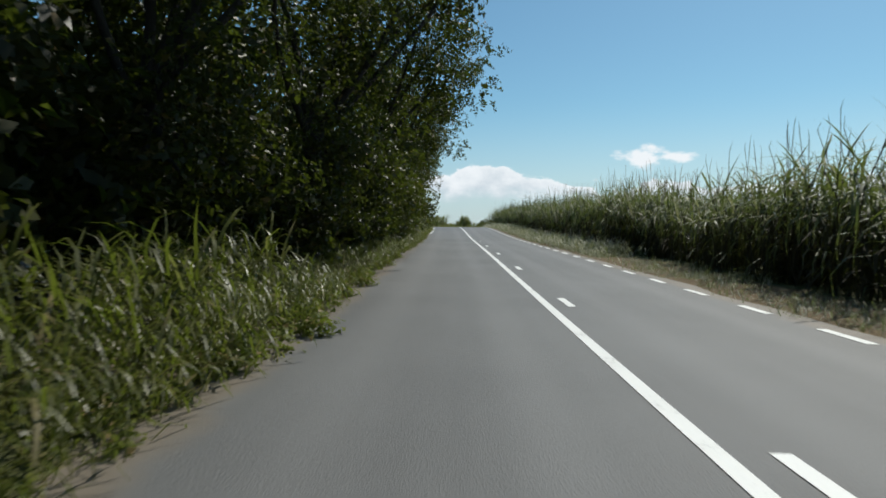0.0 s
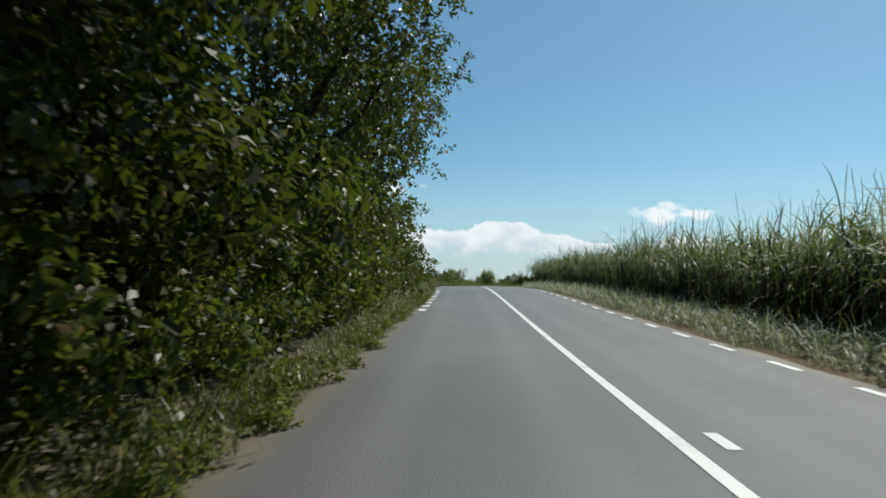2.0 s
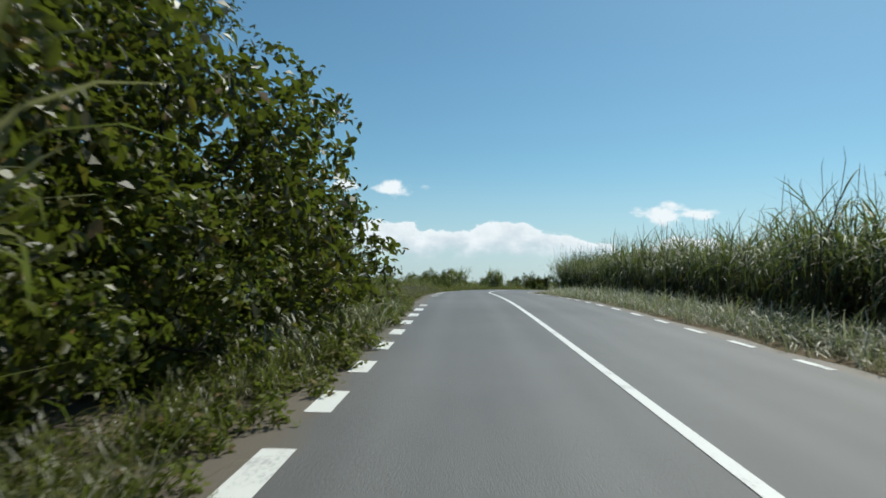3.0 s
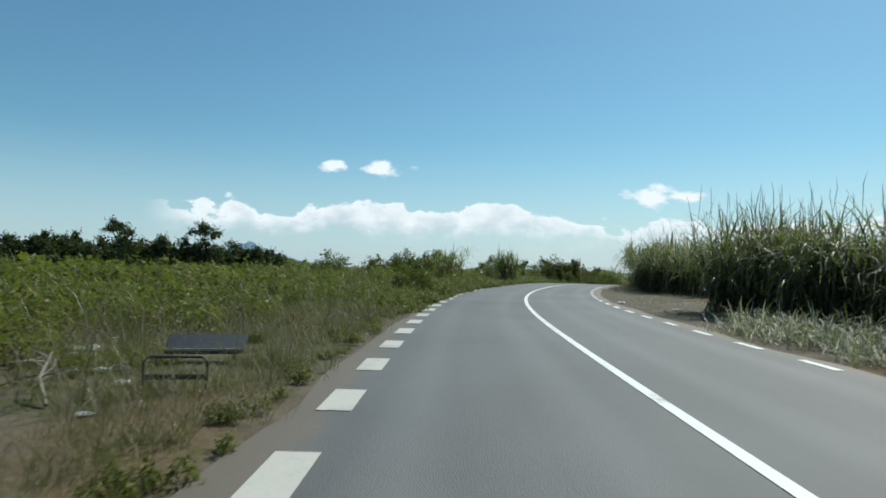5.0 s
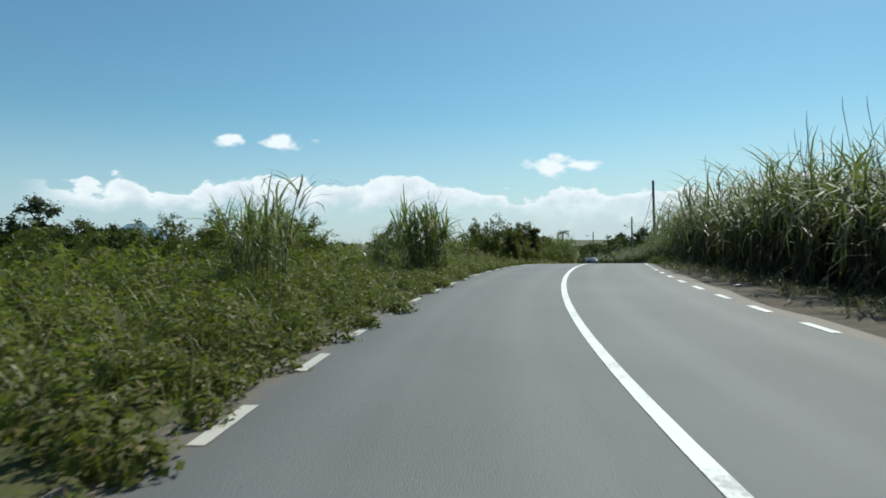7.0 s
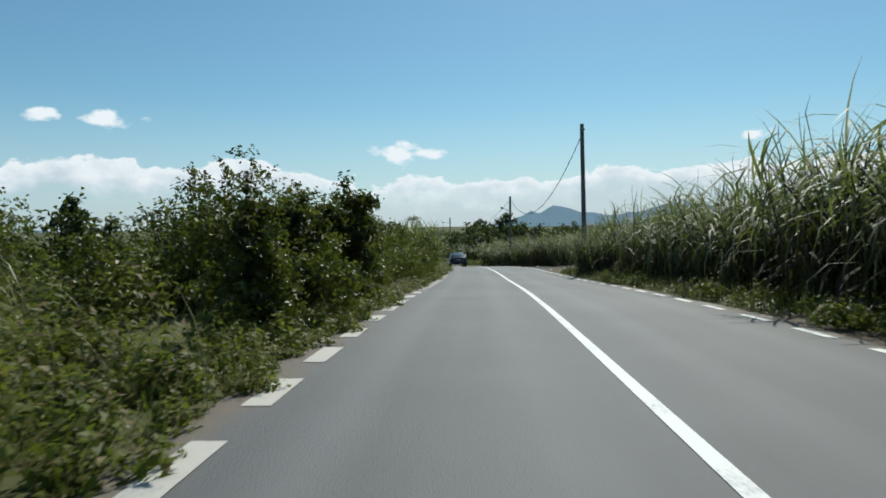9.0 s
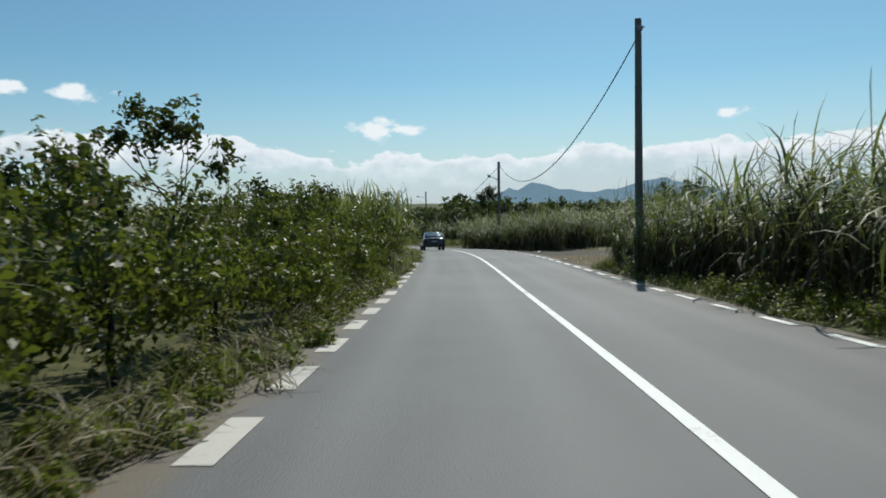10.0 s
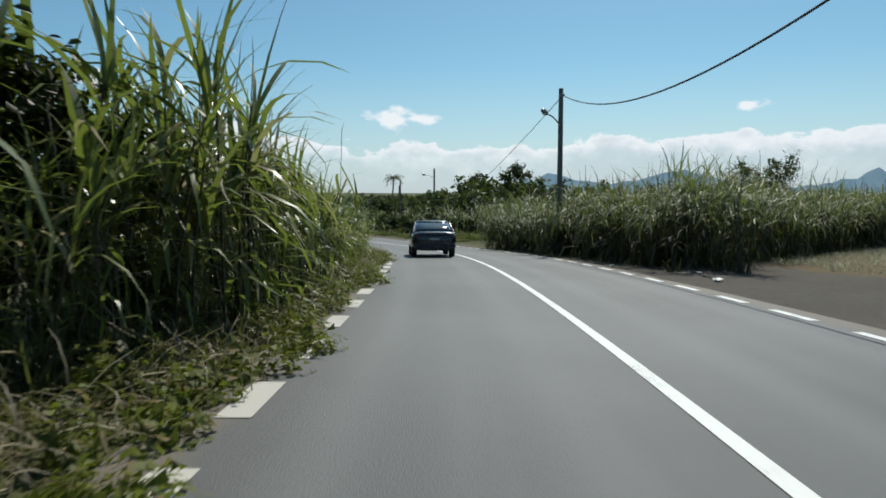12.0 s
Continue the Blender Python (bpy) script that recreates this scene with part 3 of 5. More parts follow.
def grass_mesh(name, seed, wide, deep, count, tall, mat, width=0.012, droop=1.5, segs=3, tuft=5, rise=0.0):
    rng = np.random.default_rng(seed)
    c = np.stack([rng.uniform(-wide / 2, wide / 2, count // tuft), rng.uniform(-deep / 2, deep / 2, count // tuft), np.full(count // tuft, -0.02)], -1)
    base = np.repeat(c, tuft, 0) + rng.normal(0, 0.05, (len(c) * tuft, 3)) * [1, 1, 0]
    n = len(base)
    base[:, 2] += rng.uniform(0, 1, n) * rise * np.repeat(rng.uniform(0.5, 1.2, len(c)), tuft)
    v, f = blades(rng, base, rng.uniform(0, 6.283, n), rng.uniform(0.7, 1.55, n), rng.uniform(0.5, 1.25, n) * tall, rng.uniform(0.6, 1.4, n) * width, rng.uniform(0.3, 1.2, n) * droop, segs, 0.6)
    H = Heap()
    H.add(v, f, 0)
    return H.mesh(name, [mat])


def mound_mesh(name, seed, wide, deep, mounds, radius, tall, leaf, per, mat, grass=40, blade=0.016, fine=None):
    """Low leafy weeds that grow as uneven mounds, with some grass standing through them."""
    rng = np.random.default_rng(seed)
    H = Heap()
    c = np.stack([rng.uniform(-wide / 2, wide / 2, mounds), rng.uniform(-deep / 2, deep / 2, mounds)], -1)
    r = rng.uniform(0.6, 1.3, mounds) * radius
    h = rng.uniform(0.45, 1.15, mounds) * tall
    mi = rng.choice(mounds, mounds * per, p=r * r / (r * r).sum())
    d = rng.normal(0, 1, (len(mi), 3))
    d[:, 2] = np.abs(d[:, 2])
    d /= np.linalg.norm(d, axis=1)[:, None]
    lump = 0.75 + 0.3 * np.sin(d[:, 0] * 5 + mi) * np.cos(d[:, 1] * 6 + 2 * mi)
    rad = lump * (0.55 + 0.5 * rng.random(len(mi)) ** 0.6)
    p = np.stack([c[mi, 0] + d[:, 0] * r[mi] * rad, c[mi, 1] + d[:, 1] * r[mi] * rad, 0.02 + d[:, 2] * h[mi] * rad + 0.1 * rng.random(len(mi)) * leaf], -1)
    v, f = leaves(rng, p, d + [0, 0, 0.3], leaf, 0.7, fine=fine)
    H.add(v, f, 0)
    if grass:
        tuft = 5
        n = grass // tuft
        g = np.stack([rng.uniform(-wide / 2, wide / 2, n), rng.uniform(-deep / 2, deep / 2, n), np.zeros(n)], -1)
        base = np.repeat(g, tuft, 0) + rng.normal(0, 0.06, (n * tuft, 3)) * [1, 1, 0]
        n = len(base)
        v, f = blades(rng, base, rng.uniform(0, 6.283, n), rng.uniform(1.0, 1.5, n), rng.uniform(0.6, 1.3, n) * tall, rng.uniform(0.6, 1.3, n) * blade, rng.uniform(0.2, 1.5, n), 3, 0.6)
        H.add(v, f, 1)
    return H.mesh(name, [mat, M_GRASS])


def crown_mesh(name, seed, lobes, count, leaf, mat, slim=0.55, shell=0.55, fine=True, knobs=8, core=0.16):
    """A crown of leaves on twigs, over the knobbly surface of several lobes (x, y, z, radius, squash), with a shaded core."""
    rng = np.random.default_rng(seed)
    subs = []
    for x, y, z, r, q in lobes:
        for _ in range(knobs):
            d = rng.normal(0, 1, 3)
            d /= np.linalg.norm(d)
            subs.append((x + d[0] * r * 0.76, y + d[1] * r * 0.76, z + d[2] * r * 0.76 * q, r * rng.uniform(0.26, 0.44), q))
    subs = np.array(subs)
    wgt = subs[:, 3] ** 2
    per = 12
    sprays = count // per
    li = rng.choice(len(subs), sprays, p=wgt / wgt.sum())
    d = rng.normal(0, 1, (sprays, 3))
    d /= np.linalg.norm(d, axis=1)[:, None]
    rad = subs[li, 3] * (shell + (1.0 - shell) * rng.random(sprays) ** 0.5)
    ctr = subs[li, :3] + d * rad[:, None] * np.stack([np.ones(sprays), np.ones(sprays), subs[li, 4]], -1)
    twig = d + rng.normal(0, 0.5, (sprays, 3)) - [0, 0, 0.25]
    twig /= np.linalg.norm(twig, axis=1)[:, None]
    u = np.tile(np.linspace(-0.5, 0.5, per), sprays)[:, None]
    p = np.repeat(ctr, per, 0) + np.repeat(twig, per, 0) * u * leaf * 3.6 + rng.uniform(-0.62, 0.62, (sprays * per, 3)) * leaf
    out = np.repeat(d, per, 0)
    keep = p[:, 2] > 0.03
    H = Heap()
    v, f = leaves(rng, p[keep], out[keep], leaf, slim, fine=fine)
    H.add(v, f, 0)
    n = int(count * core * (1.0 if leaf > 0.3 else 1.7))
    L = np.array(lobes)
    li = rng.choice(len(L), n, p=L[:, 3] ** 2 / (L[:, 3] ** 2).sum())
    d = rng.normal(0, 1, (n, 3))
    d /= np.linalg.norm(d, axis=1)[:, None]
    p = L[li, :3] + d * (L[li, 3] * rng.uniform(0.2, 0.6, n))[:, None] * np.stack([np.ones(n), np.ones(n), L[li, 4]], -1)
    keep = p[:, 2] > 0.1
    v, f = leaves(rng, p[keep], d[keep], leaf * 1.4, 0.55, fine=False)
    H.add(v, f, 0)
    return H.mesh(name, [mat])


def limb_path(rng, a, b, bow=0.25, n=6):
    a, b = np.asarray(a, float), np.asarray(b, float)
    u = np.linspace(0, 1, n)[:, None]
    side = rng.normal(0, bow, 3)
    return a + (b - a) * u + side * (u * (1 - u) * 2) + rng.normal(0, 0.03, (n, 3)) * (u > 0) * (u < 1)


def tree(name, seed, trunk_h, lobes, count, leaf, mat, girth=0.16, label="", category="tree", slim=0.55, shell=0.55, fine=True, knobs=8, core=0.16):
    """A thing: trunk and limbs that reach into the lobes of its crown."""
    rng = np.random.default_rng(seed)
    root = empty(name)
    fork = np.array([rng.normal(0, 0.15), rng.normal(0, 0.15), trunk_h])
    v, f = rod(limb_path(rng, (0, 0, -0.15), fork, 0.15, 7), np.linspace(girth, girth * 0.62, 7) * (1 + 0.5 * np.exp(-np.arange(7) * 1.5)), 9)
    under(new("trunk", mesh("trunk", v, f, [M_BARK], smooth=True)), root)
    for lb in lobes:
        end = np.array(lb[:3]) + rng.normal(0, 0.15, 3)
        v, f = rod(limb_path(rng, fork - [0, 0, rng.uniform(0, 0.25) * trunk_h], end, 0.35, 6), np.linspace(girth * 0.5, girth * 0.12, 6), 6)
        under(new("limb", mesh("limb", v, f, [M_BARK], smooth=True)), root)
    under(new("crown", crown_mesh(name + "_crown", seed + 1, lobes, count, leaf, mat, slim, shell, fine, knobs, core)), root)
    return tagged(root, label, category)


def put(s, lat, turn=0.0, size=1.0, up=0.0):
    """The place of a thing beside the road, by distance along it and from its middle."""
    p = spot(s, lat) + Vector((0, 0, up))
    return Matrix.Translation(p) @ Matrix.Rotation(math.pi / 2 - heading(s) + turn, 4, "Z") @ Matrix.Scale(size, 4)


def at_xy(x, y, z, turn, size):
    return Matrix.Translation((x, y, z)) @ Matrix.Rotation(turn, 4, "Z") @ Matrix.Scale(size, 4)


def stand(ob, places, label="", group=""):
    """ob at the first of the poses and its copies at the others."""
    made = []
    for i, m in enumerate(places):
        if i == 0:
            ob.matrix_basis = m
            made.append(ob)
        else:
            c = copy_thing(ob, Matrix.LocRotScale(m.to_translation(), m.to_quaternion(), None))
            c.scale = m.to_scale()
            made.append(c)
    for o in made:
        if label:
            o["label"] = label
        if group:
            o["group"] = group
    return made


def spread(root, meshes, name, poses):
    """Parts of a mass of plants: shared meshes at many poses, under one thing."""
    rnd = random.Random(len(poses))
    for m in poses:
        ob = new(name, rnd.choice(meshes))
        ob.parent = root
        ob.matrix_basis = m
    return root


R = random.Random(11)

# ---- sugarcane on the right-hand side
CANE = [cane_mesh("cane", 21 + i, 3.2, 1.9, 40, spikes=0.4, straw=2, low=1, broad=0.95, green=11, trash=9) for i in range(3)]
CANE_TALL = [cane_mesh("tall_cane", 31 + i, 2.4, 1.4, 46, tall=1.06, spikes=0.7, straw=3, low=3, trash=9, green=12, broad=0.95) for i in range(2)]
CANE_BROAD = [cane_mesh("broad_cane", 36 + i, 2.6, 1.3, 17, tall=1.12, spikes=0.1, straw=9, dry=1.3, spear=0.8, broad=1.65, green=8, segs=5, upright=0.5, sway=0.12, low=6, mats=M_CANE_SUN) for i in range(3)]
CANE_LUSH = [cane_mesh("lush_cane", 45 + i, 3.2, 1.9, 36, tall=1.0, spikes=0.16, straw=3, low=0, broad=0.98, green=12, trash=12) for i in range(3)]
CANE_TOP = [cane_mesh("cane_top", 41 + i, 3.6, 2.8, 20, straw=0, low=0, trash=4, spikes=0.22, green=7, segs=3, broad=1.6) for i in range(2)]
CANE_FAR = [cane_mesh("cane_far", 51 + i, 7.0, 7.0, 26, straw=0, low=0, spikes=0.05, green=7, segs=3, broad=1.8) for i in range(2)]


def cane_rows(label, s0, s1, lat, rows=3, height=1.0, front=None, step=2.7, skip=lambda s, r: False):
    root = tagged(empty("sugarcane_field"), label, "sugarcane", kind="stuff")
    poses, backs, s = [], [], s0
    while s < s1:
        edge = lat(s) if callable(lat) else lat
        for r in range(rows):
            if skip(s, r):
                continue
            m = put(s + R.uniform(-0.4, 0.4), edge + 0.95 + r * 1.9 + R.uniform(-0.25, 0.25), R.choice((0, math.pi)) + R.uniform(-0.12, 0.12), (height(s) if callable(height) else height) * R.uniform(0.88, 1.1))
            (poses if r < 1 else backs).append(m)
        s += step
    spread(root, front or CANE, "cane_stand", poses)
    spread(root, CANE_TOP, "cane_stand", backs)
    return root


def edge_one(s):
    return float(np.interp(s, [-30, 10, 22, 40, 60, 92, 99], [5.1, 5.4, 5.7, 6.0, 6.2, 6.5, 6.6]))


cane_rows("dense tall green sugarcane with dry straw and thin flower spikes behind a grass verge", -14, 98, edge_one, 3, lambda s: float(np.interp(s, [0, 15, 32, 98], [1.04, 1.06, 1.15, 1.16])), CANE)
spread(tagged(empty("sugarcane_clump"), "dark tall sugarcane clump with upright flower spikes at a field corner", "sugarcane", kind="stuff"), CANE_TALL, "cane_stand",
       [put(99.0, 6.9, 1.4, 1.14), put(98.9, 8.1, 1.2, 1.12), put(97.8, 7.1, 0.3, 1.14), put(98.4, 6.7, 0.9, 1.0), put(95.5, 7.2, 0.1, 0.95), put(26.0, 7.2, 0.0, 1.03), put(29.5, 7.6, 0.0, 1.0)])
spread(tagged(empty("sugarcane_clump"), "drooping sugarcane leaves at a field corner beside dirt", "sugarcane", kind="stuff"), CANE_LUSH, "cane_stand",
       [put(98.4, 7.6, -1.3, 1.0), put(97.0, 7.0, 0.1, 1.02)])
cane_rows("dense green sugarcane standing along a bend behind bare dirt", 113.5, 172, lambda s: float(np.interp(s, [113, 117, 124, 140, 150, 160, 173], [7.8, 6.2, 5.3, 4.6, 4.8, 4.5, 4.4])), 3, lambda s: float(np.interp(s, [113, 120, 126, 135, 150, 158, 164, 172], [1.12, 1.22, 1.33, 1.32, 1.26, 1.18, 1.10, 1.02])), CANE_LUSH)
spread(tagged(empty("sugarcane_field"), "sugarcane edge set back behind a dirt clearing", "sugarcane", kind="stuff"), CANE, "cane_stand",
       [put(114.5 + 0.25 * k, 9.5 + 2.6 * k, 1.45, 1.0) for k in range(7)])
spread(tagged(empty("sugarcane_clump"), "leaning sugarcane clump with tall feathery spikes at a field corner", "sugarcane", kind="stuff"), CANE_TALL, "cane_stand",
       [put(171.0, 5.9, 0.2, 0.95), put(172.6, 7.6, 1.3, 0.86), put(169.0, 6.6, 0.0, 1.0)])
spread(tagged(empty("sugarcane_clump"), "dense drooping sugarcane at the corner of the field", "sugarcane", kind="stuff"), CANE_LUSH, "cane_stand",
       [put(171.5, 6.3, 1.2, 0.92), put(170.2, 5.8, 0.1, 0.95), put(164.7, 4.75, 0.2, 0.95), put(167.0, 4.95, 0.1, 0.95), put(172.0, 8.4, 1.4, 0.9)])
cane_rows("sugarcane beyond a dirt clearing with a power pole before it", 189.8, 213, lambda s: float(np.interp(s, [189, 193, 200, 215, 262], [4.9, 4.2, 4.0, 3.9, 4.5])), 3, lambda s: float(np.interp(s, [189, 200, 230], [1.1, 1.18, 1.15])), CANE_LUSH, step=2.7, skip=lambda s, r: r > 0 and s < 197)
far = []
for i in range(14):
    for j in range(9):
        x, y = 46 + i * 6.6 + R.uniform(-0.6, 0.6), 186.5 + j * 6.6 + R.uniform(-0.6, 0.6) + i * 0.9
        s, lat, d = along([x], [y])
        if lat[0] > 9.5 and y > 188.5 + 0.48 * min(x - 40, 14) + 0.13 * max(x - 54, 0) + 4:
            far.append(Matrix.Translation((x, y, float(land(x, y)[0]))) @ Matrix.Rotation(R.choice((0, 1.57, 3.14, 4.71)), 4, "Z") @ Matrix.Scale(R.uniform(1.38, 1.52), 4))
edge_row = [[Matrix.Translation((x, y, float(land(x, y)[0]))) @ Matrix.Rotation((0.45 if x < 54.5 else 0.13) + R.choice((0, math.pi)), 4, "Z") @ Matrix.Scale(R.uniform(1.15, 1.35), 4) for x, y in [(40.5 + 2.7 * k, 184.6 + 1.3 * min(k, 5) + 0.35 * max(k - 5, 0) + 1.8 * j) for k in range(25)]] for j in range(3)]
edge_root = tagged(empty("sugarcane_field"), "edge of a cane field behind the dirt clearing", "sugarcane", kind="stuff")
spread(edge_root, CANE_LUSH, "cane_stand", edge_row[0])
spread(edge_root, CANE_TOP, "cane_stand", edge_row[1] + edge_row[2])
spread(tagged(empty("sugarcane_field"), "wide level field of pale green sugarcane", "sugarcane", kind="stuff"), CANE_FAR, "cane_stand", far)

# the cane fields reach on, out of sight behind their edges
CANE_WIDE = [cane_mesh("cane_wide", 56 + i, 10.5, 10.5, 36, straw=0, low=0, spikes=0.0, green=6, segs=2, broad=3.0) for i in range(2)]
wide = []
for i in range(7):
    for j in range(20):
        x, y = 17.0 + i * 9.8 + R.uniform(-0.6, 0.6), -14.0 + j * 9.8 + R.uniform(-0.6, 0.6)
        s, lat, d = along([x], [y])
        if lat[0] > 16 and s[0] < 170 and not (90 < s[0] < 121 and lat[0] < 32):
            wide.append(Matrix.Translation((x, y, float(land(x, y)[0]))) @ Matrix.Rotation(R.choice((0, 1.57, 3.14, 4.71)), 4, "Z") @ Matrix.Scale(R.uniform(0.85, 0.95), 4))
spread(tagged(empty("sugarcane_field"), "level sugarcane field reaching back from the road", "sugarcane", kind="stuff"), CANE_WIDE, "cane_stand", wide)

# ---- verge grass on the right
VERGE = [grass_mesh("verge", 61 + i, 2.2, 1.2, 200, 0.55, M_PALE, 0.019, 1.9) for i in range(2)]
GREEN = [grass_mesh("grass", 64 + i, 2.2, 1.1, 210, 0.5, M_GRASS, 0.019, 2.0) for i in range(2)]
LOW = [grass_mesh("low_grass", 67 + i, 2.4, 1.0, 150, 0.2, M_PALE, 0.012, 1.6, 2) for i in range(2)]
root = tagged(empty("grass_verge"), "pale seeding grass on a low roadside berm", "grass", kind="stuff")
poses, s = [], 24.0
while s < 93:
    poses.append(put(s, R.uniform(4.0, 4.3), R.uniform(-0.2, 0.2) + R.choice((0, math.pi)), R.uniform(0.85, 1.15)))
    poses.append(put(s + 0.7, R.uniform(4.7, 5.2), R.uniform(-0.3, 0.3), R.uniform(1.15, 1.5), 0.1))
    s += 1.35
spread(root, VERGE, "grass_tuft", poses)
root = tagged(empty("grass_verge"), "rough green grass between road edge and cane", "grass", kind="stuff")
poses, s = [], 146.0
while s < 170:
    poses += [put(s, R.uniform(3.7, 4.1), R.uniform(-0.2, 0.2), R.uniform(0.6, 0.9)), put(s + 0.6, R.uniform(4.7, 5.2), R.uniform(-0.3, 0.3), R.uniform(0.9, 1.25))]
    s += 1.4
for s in (131, 133, 135, 137, 139, 141, 143):
    poses.append(put(s, R.uniform(3.9, 4.4), R.uniform(-0.3, 0.3), R.uniform(0.6, 0.9)))
poses += [put(R.uniform(95.5, 99.6), R.uniform(5.6, 7.6), R.uniform(0, 6), R.uniform(0.8, 1.2)) for _ in range(12)]
spread(root, GREEN, "grass_tuft", poses)
root = tagged(empty("grass_verge"), "short dry grass on bare roadside dirt", "grass", kind="stuff")
poses = [put(R.uniform(-6, 27), R.uniform(3.6, 4.9), R.uniform(-0.3, 0.3), R.uniform(0.8, 1.4)) for _ in range(64)]
poses += [Matrix.Translation((x, y, float(land(x, y)[0]))) @ Matrix.Rotation(R.uniform(0, 6), 4, "Z") @ Matrix.Scale(R.uniform(1.0, 1.5), 4) for x, y in [(41 + 1.7 * k, 182.8 + 0.82 * k - R.uniform(0, 3.0)) for k in range(17) for j in range(3)]]
poses += [put(R.uniform(90, 117), R.uniform(3.7, 9.0), R.uniform(0, 6), R.uniform(0.6, 1.1)) for _ in range(60)]
poses += [put(R.uniform(170, 180), R.uniform(4.2, 13.0), R.uniform(0, 6), R.uniform(0.7, 1.2)) for _ in range(34)]
poses += [put(R.uniform(184, 196), R.uniform(10, 20.0), R.uniform(0, 6), R.uniform(0.7, 1.2)) for _ in range(30)]
spread(root, LOW, "grass_tuft", poses)

# ---- the shady trees on the left
TREE_LOBES = [
    [(0.3, -0.6, 5.6, 2.9, 0.9), (1.8, 1.2, 6.6, 2.4, 0.8), (-1.9, 0.6, 6.3, 2.5, 0.85), (0.2, -2.6, 5.9, 2.2, 0.8), (0.0, 0.4, 8.6, 2.4, 0.8), (-0.8, -1.4, 3.4, 2.0, 0.9), (1.4, 0.2, 2.9, 1.9, 0.95), (0.9, -1.0, 2.0, 1.4, 0.9), (-1.6, -0.9, 1.9, 1.4, 0.9), (0.4, -3.3, 7.6, 1.7, 0.8), (-1.4, -2.2, 7.6, 1.8, 0.8), (0.0, -1.5, 2.0, 1.25, 1.0), (1.7, -0.4, 1.6, 1.3, 1.0)],
    [(-0.4, -0.9, 5.2, 2.7, 0.9), (1.6, -0.8, 7.2, 2.3, 0.8), (-2.0, 0.2, 7.0, 2.4, 0.85), (0.6, -2.9, 6.6, 2.0, 0.8), (0.2, 1.4, 8.8, 2.3, 0.8), (0.9, -0.8, 3.0, 2.0, 1.0), (-1.5, -0.7, 2.6, 1.8, 0.95), (0.2, -1.1, 1.8, 1.4, 0.9), (2.2, -0.8, 1.9, 1.3, 0.9), (0.3, -4.0, 8.0, 1.6, 0.75), (-1.2, -2.6, 8.2, 1.7, 0.8), (0.4, -1.6, 2.1, 1.2, 1.0), (-1.8, -0.4, 1.6, 1.3, 1.0)],
    [(0.0, -0.3, 4.6, 2.5, 1.0), (1.5, 0.3, 5.9, 2.1, 0.85), (-1.6, -0.4, 5.7, 2.2, 0.85), (0.1, -1.6, 5.2, 1.9, 0.85), (0.2, 0.5, 7.2, 2.1, 0.8), (0.4, -0.6, 2.4, 1.9, 0.95), (0.3, -2.3, 6.9, 1.6, 0.8), (1.2, -1.9, 4.9, 1.1, 0.8), (-1.4, -0.8, 2.0, 1.6, 0.95), (1.5, 0.4, 2.6, 1.8, 0.95)],
]
TREE_LABEL = "dense roadside tree overhanging the lane, leaf colour darkened for shade"
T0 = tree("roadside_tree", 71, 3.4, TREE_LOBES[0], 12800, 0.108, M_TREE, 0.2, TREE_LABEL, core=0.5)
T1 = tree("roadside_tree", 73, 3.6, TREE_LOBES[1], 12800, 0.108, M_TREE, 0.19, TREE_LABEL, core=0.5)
T2 = tree("roadside_tree", 75, 2.8, TREE_LOBES[2], 14000, 0.105, M_OLIVE, 0.17, "dense leafy roadside tree at the edge of the lane", core=0.24)
TB = tree("woodland_tree", 77, 2.4, [(0, 0, 4.4, 3.0, 1.0), (2.2, 0, 2.4, 2.5, 1.0), (-2.2, 0.3, 2.4, 2.5, 1.0), (0.3, 0, 7.6, 2.8, 0.9), (1.9, 0.2, 5.8, 2.4, 0.9), (-2.0, 0.2, 6.0, 2.4, 0.9), (0.2, 0.0, 9.8, 2.6, 0.9)], 4200, 0.30, M_TREE, 0.2, "dark dense woodland tree behind the roadside trees", fine=False)
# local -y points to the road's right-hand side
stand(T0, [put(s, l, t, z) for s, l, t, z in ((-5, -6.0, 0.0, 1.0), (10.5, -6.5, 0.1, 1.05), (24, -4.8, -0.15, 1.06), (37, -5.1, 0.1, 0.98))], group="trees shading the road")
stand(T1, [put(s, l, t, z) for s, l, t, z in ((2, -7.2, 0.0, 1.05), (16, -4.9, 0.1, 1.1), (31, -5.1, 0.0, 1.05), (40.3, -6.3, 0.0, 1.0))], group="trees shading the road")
stand(T2, [put(s, l, t, z) for s, l, t, z in ((43.5, -5.1, 0.0, 1.04), (49.6, -5.1, 0.25, 0.98), (57.6, -8.1, 0.2, 0.86), (-12, -6.4, 1.0, 1.1))], group="trees shading the road")
stand(TB, [put(s, l, t, z) for s, l, t, z in ((-8, -11, 0.0, 1.05), (-2, -10.5, 1.0, 1.0), (4, -10.4, 2.0, 1.08), (10, -10.2, 0.3, 1.02), (16, -10.3, 3.4, 1.1), (22, -10.2, 0.0, 1.05), (28, -10.4, 2.0, 1.0), (34, -10.6, 3.1, 1.05), (40, -10.8, 0.2, 1.0), (46, -11.4, 3.0, 0.92), (51, -12, 0, 0.8), (57, -12, 0, 0.7))], group="dark woodland trees")

